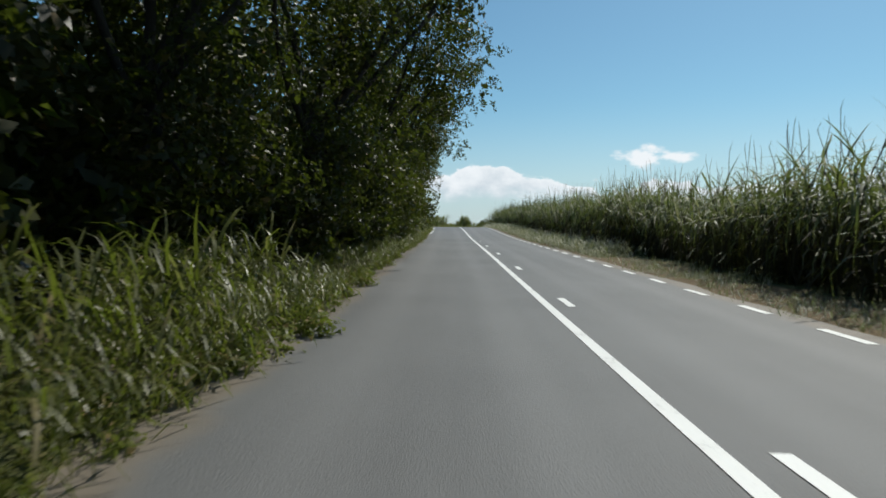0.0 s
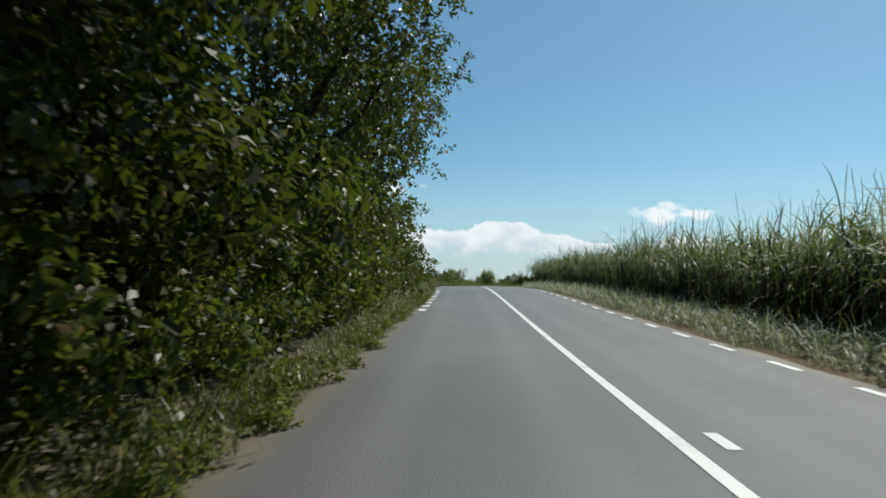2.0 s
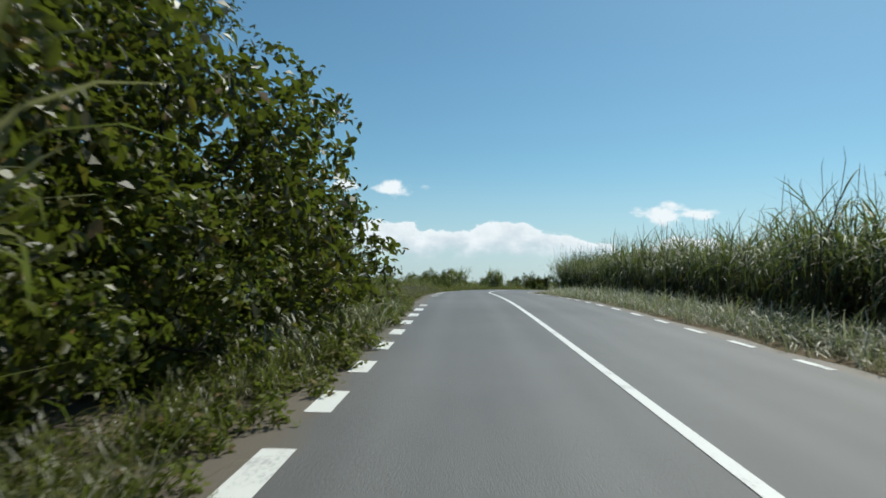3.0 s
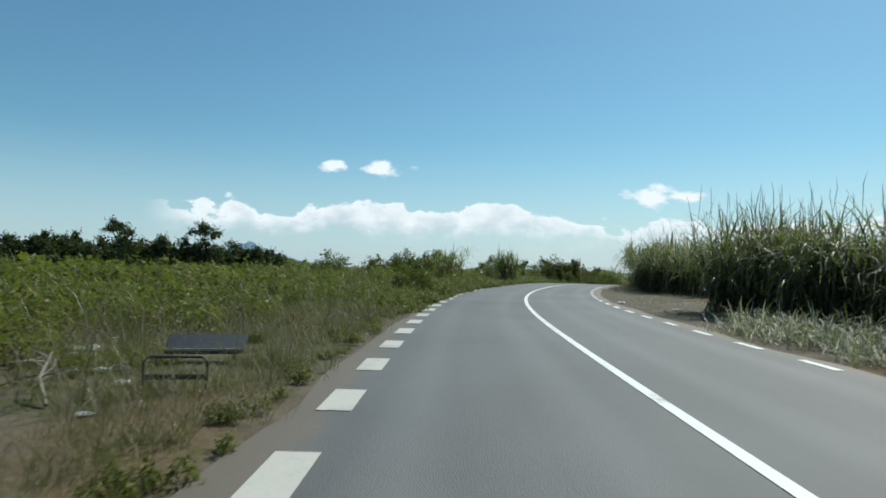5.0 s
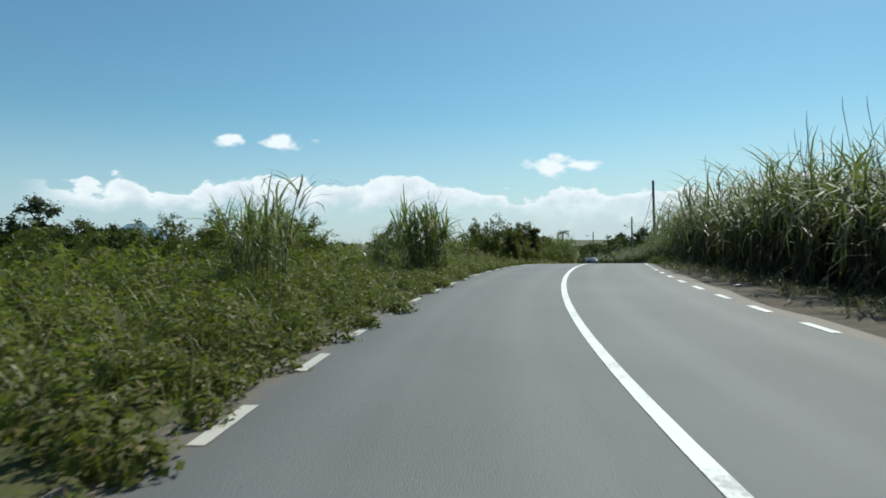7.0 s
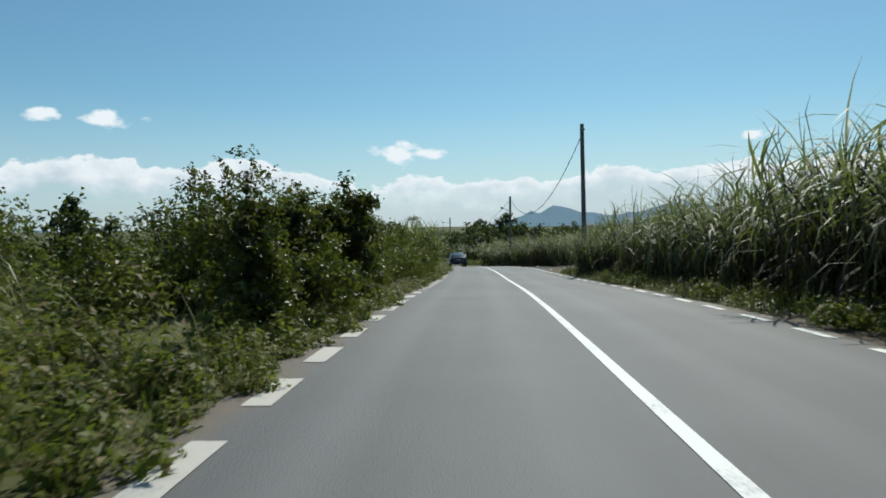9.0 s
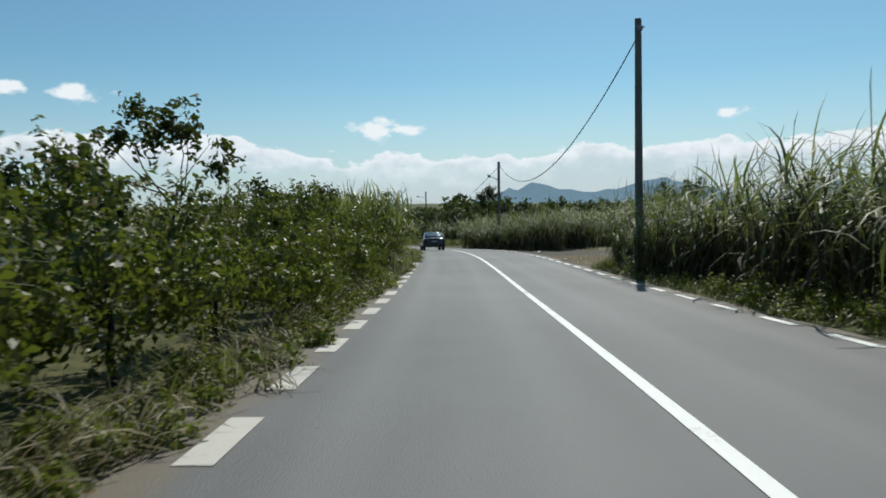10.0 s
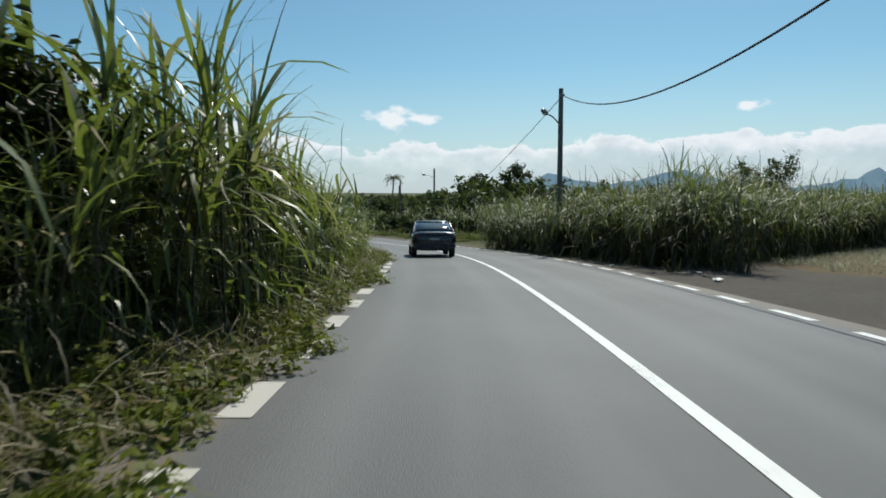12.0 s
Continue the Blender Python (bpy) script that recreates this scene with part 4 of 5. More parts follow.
BUSH_LOBES = [
    [(0, 0, 1.1, 0.95, 1.0), (0.7, 0.2, 0.9, 0.8, 1.0), (-0.7, -0.1, 1.0, 0.8, 1.0), (0.1, -0.3, 1.8, 0.75, 0.9), (-0.3, 0.3, 0.5, 0.8, 0.8)],
    [(0, 0, 1.3, 0.9, 1.1), (0.8, -0.1, 1.3, 0.75, 1.0), (-0.8, 0.2, 0.8, 0.85, 1.0), (0.3, 0.1, 2.1, 0.6, 1.0), (0.2, -0.5, 0.6, 0.7, 0.9)],
]
# understory shrubs take M_TREE, so their shade is partly painted
SHADE = tree("shaded_shrub", 79, 0.9, [(0, 0, 1.6, 1.3, 1.1), (1.2, 0.2, 1.3, 1.1, 1.1), (-1.2, -0.1, 1.4, 1.1, 1.1), (0.1, 0.3, 2.9, 1.1, 1.0), (-0.6, 0.2, 0.7, 1.1, 0.8), (0.8, 0.3, 2.3, 0.9, 1.0)], 1400, 0.205, M_TREE, 0.06, "dark shrub under the roadside trees, shade put into its leaf colour", "shrub", knobs=6, core=0.25, fine=False)
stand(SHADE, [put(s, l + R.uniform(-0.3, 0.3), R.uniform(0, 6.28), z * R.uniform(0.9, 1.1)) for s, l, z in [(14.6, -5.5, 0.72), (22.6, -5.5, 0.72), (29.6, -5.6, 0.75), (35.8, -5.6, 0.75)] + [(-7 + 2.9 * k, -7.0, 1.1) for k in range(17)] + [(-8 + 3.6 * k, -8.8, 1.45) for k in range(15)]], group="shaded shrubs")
LEAFY = tree("hedge_tree", 87, 1.0, [(0, 0, 1.6, 1.3, 1.1), (1.2, 0.2, 1.3, 1.1, 1.1), (-1.2, -0.1, 1.4, 1.1, 1.1), (0.1, 0.3, 2.9, 1.1, 1.0), (-0.6, 0.2, 0.7, 1.1, 0.8), (0.8, 0.3, 2.4, 0.95, 1.0), (-0.8, 0.1, 2.5, 0.9, 1.0)], 3900, 0.112, M_OLIVE, 0.07, "tall leafy hedge tree in full sun", "tree", knobs=7, core=0.15)
stand(LEAFY, [put(s, l, t, z) for s, l, t, z in ((53.5, -5.4, 0.0, 1.3), (56.2, -5.4, 2.0, 1.32), (58.9, -5.3, 4.0, 1.22), (61.2, -5.1, 1.0, 0.92), (55, -8.0, 3.0, 1.55), (58.8, -7.8, 5.0, 1.4), (169.6, -7.3, 1.0, 0.72), (172.0, -7.4, 3.0, 0.76), (175.4, -7.3, 5.0, 0.85), (147.2, -5.8, 1.0, 0.78), (149.7, -5.6, 2.0, 0.68), (151.8, -5.4, 4.0, 0.58), (149.0, -8.0, 5.0, 0.75), (153.6, -7.6, 0.5, 0.6), (131.5, -13.2, 2.2, 0.62), (134.2, -14.0, 0.7, 0.66), (128.3, -14.6, 4.1, 0.55), (168.5, -9.0, 3.0, 0.72), (172.5, -9.5, 1.5, 0.8), (165.0, -9.5, 2.4, 0.6))], group="hedge trees")
DUSK = tree("hedge_tree", 93, 1.0, [(0, 0, 1.6, 1.2, 1.1), (0.9, 0.2, 1.3, 1.0, 1.1), (-0.9, -0.1, 1.4, 1.0, 1.1), (0.1, 0.2, 2.75, 1.0, 0.9), (0.75, 0.2, 2.3, 0.75, 0.9), (-0.7, 0.1, 2.5, 0.8, 0.9)], 3300, 0.15, M_TREE, 0.07, "dark broad-leaved tree standing among the cane", "tree", knobs=7, core=0.25)
stand(DUSK, [at_xy(x, y, float(land(x, y)[0]), a, z) for x, y, a, z in ((22.9, 175.2, 0.0, 0.88), (21.5, 174.6, 2.0, 0.92))], group="dark trees in the cane")
B0 = tree("roadside_shrub", 81, 0.7, BUSH_LOBES[0], 2250, 0.101, M_BUSH, 0.05, "leafy green roadside shrub", "shrub", shell=0.35, knobs=7, core=0.2, fine=False)
B1 = tree("roadside_shrub", 83, 0.8, BUSH_LOBES[1], 2250, 0.101, M_BUSH, 0.05, "leafy green roadside shrub", "shrub", shell=0.35, knobs=7, core=0.2, fine=False)
shade, taller = [], []
s = 34.0
while s < 66:
    shade.append((s + R.uniform(-0.5, 0.5), -4.6 + R.uniform(-0.4, 0.2), R.uniform(0, 6.28), R.uniform(0.75, 1.0)))
    s += 2.3
# a taller leafy hedge where the trees end
for s in (40, 42.5, 45, 47.5, 50, 52.5, 62.8, 64.5):
    hgt = float(np.interp(s, [42, 52, 58, 61, 64], [1.6, 1.62, 1.5, 1.3, 0.95]))
    taller.append((s, -5.75 + R.uniform(-0.3, 0.2), R.uniform(0, 6.28), hgt))
    taller.append((s + 1.0, -8.4, R.uniform(0, 6.28), hgt * 1.15))
# the hedge along the last stretch
late = []
s = 143.0
while s < 169.5:
    hgt = float(np.interp(s, [143, 147, 150, 153, 156, 162, 165, 168], [0.75, 1.0, 0.96, 0.82, 0.82, 0.88, 0.80, 0.95]))
    late.append((s, -4.3 + R.uniform(-0.3, 0.2), R.uniform(0, 6.28), hgt * R.uniform(0.85, 1.02)))
    late.append((s + 1.1, -6.7 + R.uniform(-0.4, 0.4), R.uniform(0, 6.28), hgt * R.uniform(0.9, 1.06)))
    s += 2.0
# single bushes in the field
lone = [(106.1, -4.5, 1.0, 0.62), (107.1, -5.0, 2.0, 0.6), (105.3, -5.3, 4.0, 0.5), (133.6, -13.0, 0.3, 1.05), (135.6, -13.8, 2.0, 1.1), (131.5, -14.5, 4.0, 0.9), (131.0, -12.2, 5.0, 1.0), (129.3, -13.4, 1.5, 0.92), (127.0, -13.4, 2.5, 0.85), (124.8, -15.0, 0.5, 0.85), (132.6, -15.6, 3.4, 1.1), (128.6, -16.2, 4.4, 0.95), (122.5, -17.5, 5.4, 0.9), (126.0, -18.5, 0.1, 0.95), (134.8, -12.0, 1.1, 0.95), (134, -17, 4.0, 1.0), (143.5, -11, 2.2, 0.95), (128, -21, 1.0, 0.8), (150, -14, 1.0, 1.2), (154, -16, 3.0, 1.3), (146, -19, 3.0, 1.2), (160, -13, 3.0, 1.2), (167.8, -5.2, 2.5, 0.9)]
evens, odds = [], []
for i, q in enumerate(shade + taller + late + lone):
    (evens if i % 2 else odds).append(put(*q))
stand(B0, evens, group="roadside shrubs")
stand(B1, odds, group="roadside shrubs")

SLIM = tree("young_tree", 85, 2.2, [(0.0, 0.0, 3.35, 0.55, 0.75), (-0.28, 0.1, 3.1, 0.42, 0.7), (0.32, -0.1, 3.2, 0.40, 0.8), (-0.78, 0.0, 2.85, 0.36, 0.8), (-1.1, 0.1, 2.5, 0.3, 0.9), (0.8, 0.1, 2.75, 0.33, 0.8), (1.0, -0.1, 2.4, 0.2, 0.8)], 1100, 0.115, M_TREE, 0.035, "slender young tree with an open crown above the hedge", "tree", knobs=5, core=0.04)
stand(SLIM, [at_xy(14.58, 156.9, float(land(14.58, 156.9)[0]), 0.0, 0.94)])
SPRIG = tree("hedge_sapling", 89, 1.6, [(0.0, 0.0, 2.35, 0.5, 0.9), (0.35, 0.1, 1.9, 0.45, 0.9), (-0.35, 0.0, 1.85, 0.45, 0.9), (0.05, 0.0, 1.25, 0.5, 1.0), (0.0, 0.1, 0.65, 0.5, 1.0)], 2100, 0.11, M_TREE, 0.035, "upright dark-leaved sapling rising out of the hedge", "tree", knobs=6, core=0.12)
stand(SPRIG, [at_xy(x, y, float(land(x, y)[0]), t, z) for x, y, t, z in ((12.2, 146.1, 0.0, 0.88), (11.4, 146.6, 2.0, 0.8), (10.0, 142.6, 1.0, 0.72), (10.9, 144.4, 3.0, 0.72), (18.6, 163.6, 1.2, 0.94), (16.9, 161.0, 4.0, 0.82))], group="hedge saplings")

# ---- verge plants on the left
LANE_GRASS = [grass_mesh("lane_grass", 91 + i, 2.2, 1.0, 400, 0.50, M_LANE, 0.025, 2.2, 3, tuft=9, rise=0.62) for i in range(2)]
DRY = [grass_mesh("dry_grass", 117 + i, 2.0, 1.4, 110, 0.75, M_STRAW, 0.010, 1.2, 3) for i in range(2)]
SPRAWL = [grass_mesh("sprawling_grass", 107 + i, 2.0, 0.7, 110, 0.6, M_STRAW, 0.022, 3.0, 4) for i in range(2)]
WEEDS = [mound_mesh("weeds", 94 + i, 3.2, 3.2, 18, 0.5, 0.78, 0.095, 185, M_WEED, 130, 0.014) for i in range(3)]
WEEDS_MID = [mound_mesh("mid_weeds", 103 + i, 3.6, 3.6, 13, 0.75, 0.95, 0.15, 110, M_WEED, 70, 0.02) for i in range(3)]
WEEDS_EDGE = [mound_mesh("edge_weeds", 97 + i, 2.2, 0.8, 10, 0.22, 0.38, 0.075, 90, M_WEED, 40, 0.011) for i in range(2)]
WEEDS_FAR = [mound_mesh("far_weeds", 99 + i, 9, 9, 13, 1.7, 1.15, 0.5, 68, M_WEED, 20, 0.05) for i in range(2)]
root = tagged(empty("verge_plants"), "rank broad-bladed grass and weeds under the trees", "grass", kind="stuff")
poses, s = [], -4.0
while s < 66:
    poses.append(put(s, -3.6 + R.uniform(-0.15, 0.1), R.uniform(-0.3, 0.3), R.uniform(0.7, 1.1) * (1.1 if 2 < s < 10 else 0.6)))
    if s < 34:
        poses.append(put(s + 0.8, -4.5, R.uniform(-0.3, 0.3), R.uniform(0.8, 1.2) * (1.35 if 2 < s < 10 else 0.65)))
    s += 1.5
spread(root, LANE_GRASS, "grass_tuft", poses)
root = tagged(empty("verge_plants"), "low leafy weeds creeping to the road edge", "weeds", kind="stuff")
poses, s = [], -4.0
while s < 200:
    off = -3.55 if s < 66 else -3.75 if s < 95 else float(np.interp(s, [95, 104, 134, 140, 150, 168, 176, 200], [-3.75, -3.4, -3.4, -3.5, -3.5, -3.5, -3.5, -3.5]))
    poses.append(put(s, off + R.uniform(-0.12, 0.12), R.uniform(-0.2, 0.2), R.uniform(0.7, 1.1) * (1.15 if s > 138 else 0.55 if 70 < s < 95 else 1.0)))
    s += 1.7
for k in range(32):
    poses.append(put(96 + 1.55 * k + R.uniform(-0.3, 0.3), -4.15 + R.uniform(-0.12, 0.12), R.choice((0, math.pi)) + R.uniform(-0.2, 0.2), R.uniform(1.0, 1.4)))
spread(root, WEEDS_EDGE, "weed_patch", poses)
root = tagged(empty("verge_plants"), "short green grass along the asphalt edge", "grass", kind="stuff")
spread(root, GREEN, "grass_tuft", [put(66 + 1.9 * k + R.uniform(-0.4, 0.4), -3.75 - R.uniform(0, 0.9), R.uniform(0, 6), R.uniform(0.35, 0.7)) for k in range(72)])
root = tagged(empty("verge_plants"), "pale dry reeds standing by the hedge", "grass", kind="stuff")
spread(root, VERGE, "grass_tuft", [put(s, l, R.uniform(-0.15, 0.15), z) for s, l, z in ((57.4, -4.2, 1.5), (58.3, -4.3, 1.7), (59.2, -4.2, 1.5), (50.3, -4.1, 1.4), (61.5, -4.0, 1.2))])
root = tagged(empty("verge_plants"), "dry fallen cane leaves and grass sprawling beside the road", "grass", kind="stuff")
spread(root, SPRAWL, "grass_tuft", [put(148 + 1.0 * k + R.uniform(-0.5, 0.5), (-3.5 if 148 + 1.0 * k < 171 else -3.48) - R.uniform(0, 0.6), R.choice((0, math.pi)) + R.uniform(-0.4, 0.4), R.uniform(0.7, 1.15)) for k in range(60)])
spread(root, SPRAWL, "grass_tuft", [put(117 + 1.2 * k + R.uniform(-0.4, 0.4), 4.6 + R.uniform(-0.3, 0.5), R.choice((0, math.pi)) + R.uniform(-0.4, 0.4), R.uniform(0.7, 1.1)) for k in range(17)])
root = tagged(empty("verge_plants"), "low dark green weeds between road and cane", "weeds", kind="stuff")
spread(root, WEEDS_EDGE, "weed_patch", [put(141 + 1.6 * k + R.uniform(-0.4, 0.4), 4.15 + R.uniform(-0.15, 0.3), R.choice((0, math.pi)) + R.uniform(-0.2, 0.2), R.uniform(1.0, 1.6)) for k in range(18)])
root = tagged(empty("weed_field"), "fallow field of waist-high green weeds and grass", "weeds", kind="stuff")
near, mid, farther = [], [], []
for i in range(28):
    for j in range(6):
        s, lat = 65 + i * 3.0, -5.6 - j * 3.0
        if s > 142 and lat > -8:
            continue
        sc = float(np.interp(lat, [-30, -12, -5], [1.45, 1.25, 1.0])) * R.uniform(0.8, 1.2) * (1.0 if s > 80 else 0.8) * R.choice((0.8, 1.0, 1.0, 1.3))
        if j == 0:
            sc, lat = min(sc, 1.0) * (0.4 if 74 < s < 96 else 1.0), -5.75
        (near if j < 2 else mid).append(put(s + R.uniform(-0.5, 0.5), lat + R.uniform(-0.5, 0.5), R.uniform(0, 6.28), sc))
near += [put(67 + 2.1 * k + R.uniform(-0.5, 0.5), -4.75 + R.uniform(-0.2, 0.15), R.choice((0, math.pi)) + R.uniform(-0.2, 0.2), R.uniform(0.42, 0.56)) for k in range(35) if not 3 < k < 13]
near += [put(47 + 1.9 * k + R.uniform(-0.4, 0.4), -4.7 + R.uniform(-0.2, 0.15), R.choice((0, math.pi)) + R.uniform(-0.2, 0.2), R.uniform(0.36, 0.5)) for k in range(10)]
spread(root, WEEDS, "weed_patch", near)
spread(root, WEEDS_MID, "weed_patch", mid)
root = tagged(empty("verge_plants"), "dry brown grass among the roadside weeds", "grass", kind="stuff")
spread(root, DRY, "grass_tuft", [put(R.uniform(66, 112), -4.3 - R.random() ** 1.5 * 8, R.uniform(0, 6), R.uniform(0.8, 1.3)) for _ in range(70)] + [put(R.uniform(70, 97), -3.9 - R.random() * 3.6, R.uniform(0, 6), R.uniform(0.45, 0.85)) for _ in range(110)] + [put(R.uniform(69, 95), -3.8 - R.random() * 0.9, R.uniform(0, 6), R.uniform(0.4, 0.7)) for _ in range(60)])
root = tagged(empty("weed_field"), "overgrown field reaching back to a line of trees", "weeds", kind="stuff")
for i in range(13):
    for j in range(15):
        x, y = -27 - i * 8.2 + R.uniform(-2, 2), 78 + j * 8.2 + R.uniform(-2, 2)
        s, lat, d = along([x], [y])
        if lat[0] < -24:
            farther.append(Matrix.Translation((x, y, float(land(x, y)[0]))) @ Matrix.Rotation(R.uniform(0, 6.28), 4, "Z") @ Matrix.Scale(R.uniform(1.0, 1.6), 4))
for i in range(4):
    for j in range(8):
        x, y = -30 + i * 8 + R.uniform(-2, 2), 150 + j * 9 + R.uniform(-2, 2)
        s, lat, d = along([x], [y])
        if lat[0] < -18:
            farther.append(Matrix.Translation((x, y, float(land(x, y)[0]))) @ Matrix.Rotation(R.uniform(0, 6.28), 4, "Z") @ Matrix.Scale(R.uniform(1.1, 1.9), 4))
spread(root, WEEDS_FAR, "weed_patch", farther)
root = tagged(empty("verge_plants"), "green grass and weeds on the bank beyond the bend", "weeds", kind="stuff")
spread(root, WEEDS_MID, "weed_patch", [put(226 + 2.6 * k, l + R.uniform(-0.4, 0.4), R.uniform(0, 6), z * R.uniform(0.8, 1.2)) for k in range(12) for l, z in ((6.2, 0.55), (10.0, 0.95))] + [put(210 + 2.8 * k, l, R.uniform(0, 6), z) for k in range(14) for l, z in ((-5.2, 0.55), (-8.0, 0.9))])

# ---- cane on the left: lone clumps, then a stand at the bend
LONE = cane_mesh("lone_cane", 111, 1.15, 0.8, 12, tall=0.95, spikes=0.12, straw=9, dry=1.2, spear=0.9, green=12, broad=1.35, upright=0.55, low=5, sway=0.15, mats=M_CANE_SUN)
STALK = cane_mesh("lone_stalk", 113, 0.2, 0.2, 3, tall=1.0, spikes=0.0, straw=5, green=12, broad=1.1, upright=0.5, sway=0.05)
for k, (me, s, lat, z) in enumerate(((STALK, 119.1, -5.45, 1.05), (LONE, 121.6, -7.4, 0.98), (LONE, 122.8, -8.2, 0.85), (LONE, 128.2, -4.7, 1.08), (LONE, 129.2, -5.0, 0.98), (LONE, 130.4, -5.2, 0.72), (LONE, 126.8, -5.9, 0.6), (STALK, 51.3, -4.05, 1.0), (LONE, 137.5, -6.2, 0.6), (LONE, 169.2, -3.95, 1.05), (LONE, 170.7, -4.7, 1.06), (LONE, 171.6, -4.4, 1.0), (LONE, 171.2, -5.3, 1.1), (LONE, 172.4, -4.7, 1.08), (STALK, 151.0, -4.4, 0.7))):
    ob = tagged(empty("sugarcane_clump"), "lone self-sown clump of sugarcane with drooping leaves", "sugarcane", kind="stuff")
    ob.matrix_basis = put(s, lat, k * 1.7, z)
    under(new("cane_stand", me), ob)
for label, off, size in (("tall sugarcane with broad arching leaves hanging to the road edge", 0.0, 1.0), ("second row of tall sugarcane beside the road", -1.6, 1.02)):
    root = tagged(empty("sugarcane_field"), label, "sugarcane", kind="stuff")
    poses, s = [], 169.8 - off * 3.1
    while s < 210:
        lat = -float(np.interp(s, [172, 176, 180, 186, 196, 210], [5.2, 4.7, 4.45, 4.3, 4.3, 4.8])) + off
        poses.append(put(s, lat, R.choice((0, math.pi)) + R.uniform(-0.2, 0.2), size * float(np.interp(s, [169, 173, 178, 181, 183.5, 187, 192, 210], [0.8, 1.0, 1.04, 1.0, 0.84, 0.72, 0.65, 0.62])) * R.uniform(0.82, 1.14) * (0.72 if 175.5 < s < 178.3 and off == 0.0 else 1.0)))
        s += 1.6
    spread(root, CANE_BROAD, "cane_stand", poses)

# ---- trees far off
F0 = tree("distant_tree", 121, 3.0, [(0, 0, 7.0, 2.8, 0.7), (2.4, 0.5, 5.6, 2.4, 0.8), (-2.5, -0.4, 5.4, 2.4, 0.8), (0.6, 0, 8.9, 1.9, 0.6), (0.5, 0, 3.2, 3.0, 1.0), (3.0, 0, 2.4, 2.2, 1.0), (-3.0, 0, 2.3, 2.2, 1.0)], 1250, 0.8, M_FAR, 0.2, "dark distant tree in a line across the fields", "tree", fine=False, knobs=6)
F1 = tree("distant_tree", 123, 7.0, [(0, 0, 10.5, 2.2, 0.55), (1.8, 0.5, 9.3, 1.7, 0.5), (-1.9, -0.4, 9.7, 1.6, 0.5)], 900, 0.5, M_FAR, 0.2, "tall dark umbrella-crowned tree far across the fields", "tree", fine=False, knobs=6)


def polar(az_deg, dist, cx=-0.9, cy=86.0):
    a = radians(az_deg)
    x, y = cx + dist * math.sin(a), cy + dist * math.cos(a)
    return x, y, float(land(x, y)[0])


line = []
a = -46.0
while a < -12.5:
    hgt = float(np.interp(a, [-46, -30, -20, -16, -12.5], [1.2, 1.25, 1.18, 1.0, 0.68])) * R.uniform(0.85, 1.15)
    line.append(at_xy(*polar(a, 235 + R.uniform(-15, 15)), R.uniform(0, 6), hgt))
    a += 0.55
# dark scrub and trees beyond the last bend, and a clump behind the cane field
scrub = []


def scrub_row(a0, a1, step, near, far_off, low, high):
    a = a0
    while a < a1:
        x, y, z = polar(a + R.uniform(-0.4, 0.4), R.uniform(near, far_off), 24.6, 168.5)
        if along([x], [y])[2][0] > 6.5:
            scrub.append(at_xy(x, y, z, R.uniform(0, 6), R.uniform(low, high)))
        a += step


scrub_row(8.0, 21.0, 0.9, 180, 205, 0.5, 0.7)
scrub_row(10.0, 28.0, 0.9, 140, 165, 0.6, 0.85)
scrub_row(12.0, 20.5, 0.8, 74, 88, 0.42, 0.6)
scrub_row(22.8, 27.0, 0.7, 74, 80, 0.8, 1.05)
scrub_row(9.0, 20.6, 1.3, 112, 130, 0.62, 0.85)
scrub_row(20.4, 25.2, 0.7, 96, 106, 0.75, 1.0)
scrub_row(25.0, 32.0, 0.8, 86, 96, 1.1, 1.4)
scrub_row(32.0, 50.0, 1.3, 112, 145, 0.8, 1.2)
# low trees ahead behind the first bend
for az_, d_, z_ in ((4.5, 72, 0.3), (6.5, 85, 0.36), (9.0, 80, 0.34), (11.5, 100, 0.42), (13.5, 110, 0.42), (2.5, 95, 0.36), (0.0, 120, 0.4)):
    line.append(at_xy(*polar(az_, d_, 0, 86.0), R.uniform(0, 6), z_))
stand(F0, line, group="distant trees")
F2 = tree("distant_scrub", 125, 1.5, [(0, 0, 2.4, 2.2, 0.9), (2.6, 0.4, 1.8, 1.9, 0.9), (-2.7, -0.3, 2.0, 2.0, 0.9), (0.8, 0.6, 3.6, 1.4, 0.8), (-1.6, 0.2, 3.3, 1.3, 0.8)], 700, 0.6, M_FAR, 0.14, "low dark scrub tree across the cane field", "tree", fine=False, knobs=6)
stand(F2, scrub, group="distant scrub")
F3 = tree("bamboo_clump", 127, 1.2, [(0.55 * math.cos(k * 2.4) * k ** 0.5, 0.4 * math.sin(k * 2.4) * k ** 0.5, 2.6 + 0.75 * (k % 4), 0.55, 2.4) for k in range(8)], 1700, 0.34, M_FAR, 0.06, "dark feathery bamboo clump rising over the cane", "bamboo", slim=0.22, fine=False, knobs=6, core=0.05)
stand(F3, [at_xy(*polar(45.6, 104, 22.3, 163.0), 0.0, 1.42), at_xy(*polar(47.0, 102, 22.3, 163.0), 2.0, 1.1), at_xy(*polar(48.3, 105, 22.3, 163.0), 4.0, 1.5)], group="bamboo clumps")
stand(F1, [at_xy(*polar(-21.4, 222), 0, 1.62), at_xy(*polar(-28.1, 226), 1, 1.62), at_xy(*polar(-38, 235), 2, 1.3), at_xy(*polar(28.4, 88, 24.6, 168.5), 2, 0.72), at_xy(*polar(24.8, 100, 24.6, 168.5), 4, 0.64)], group="distant trees")

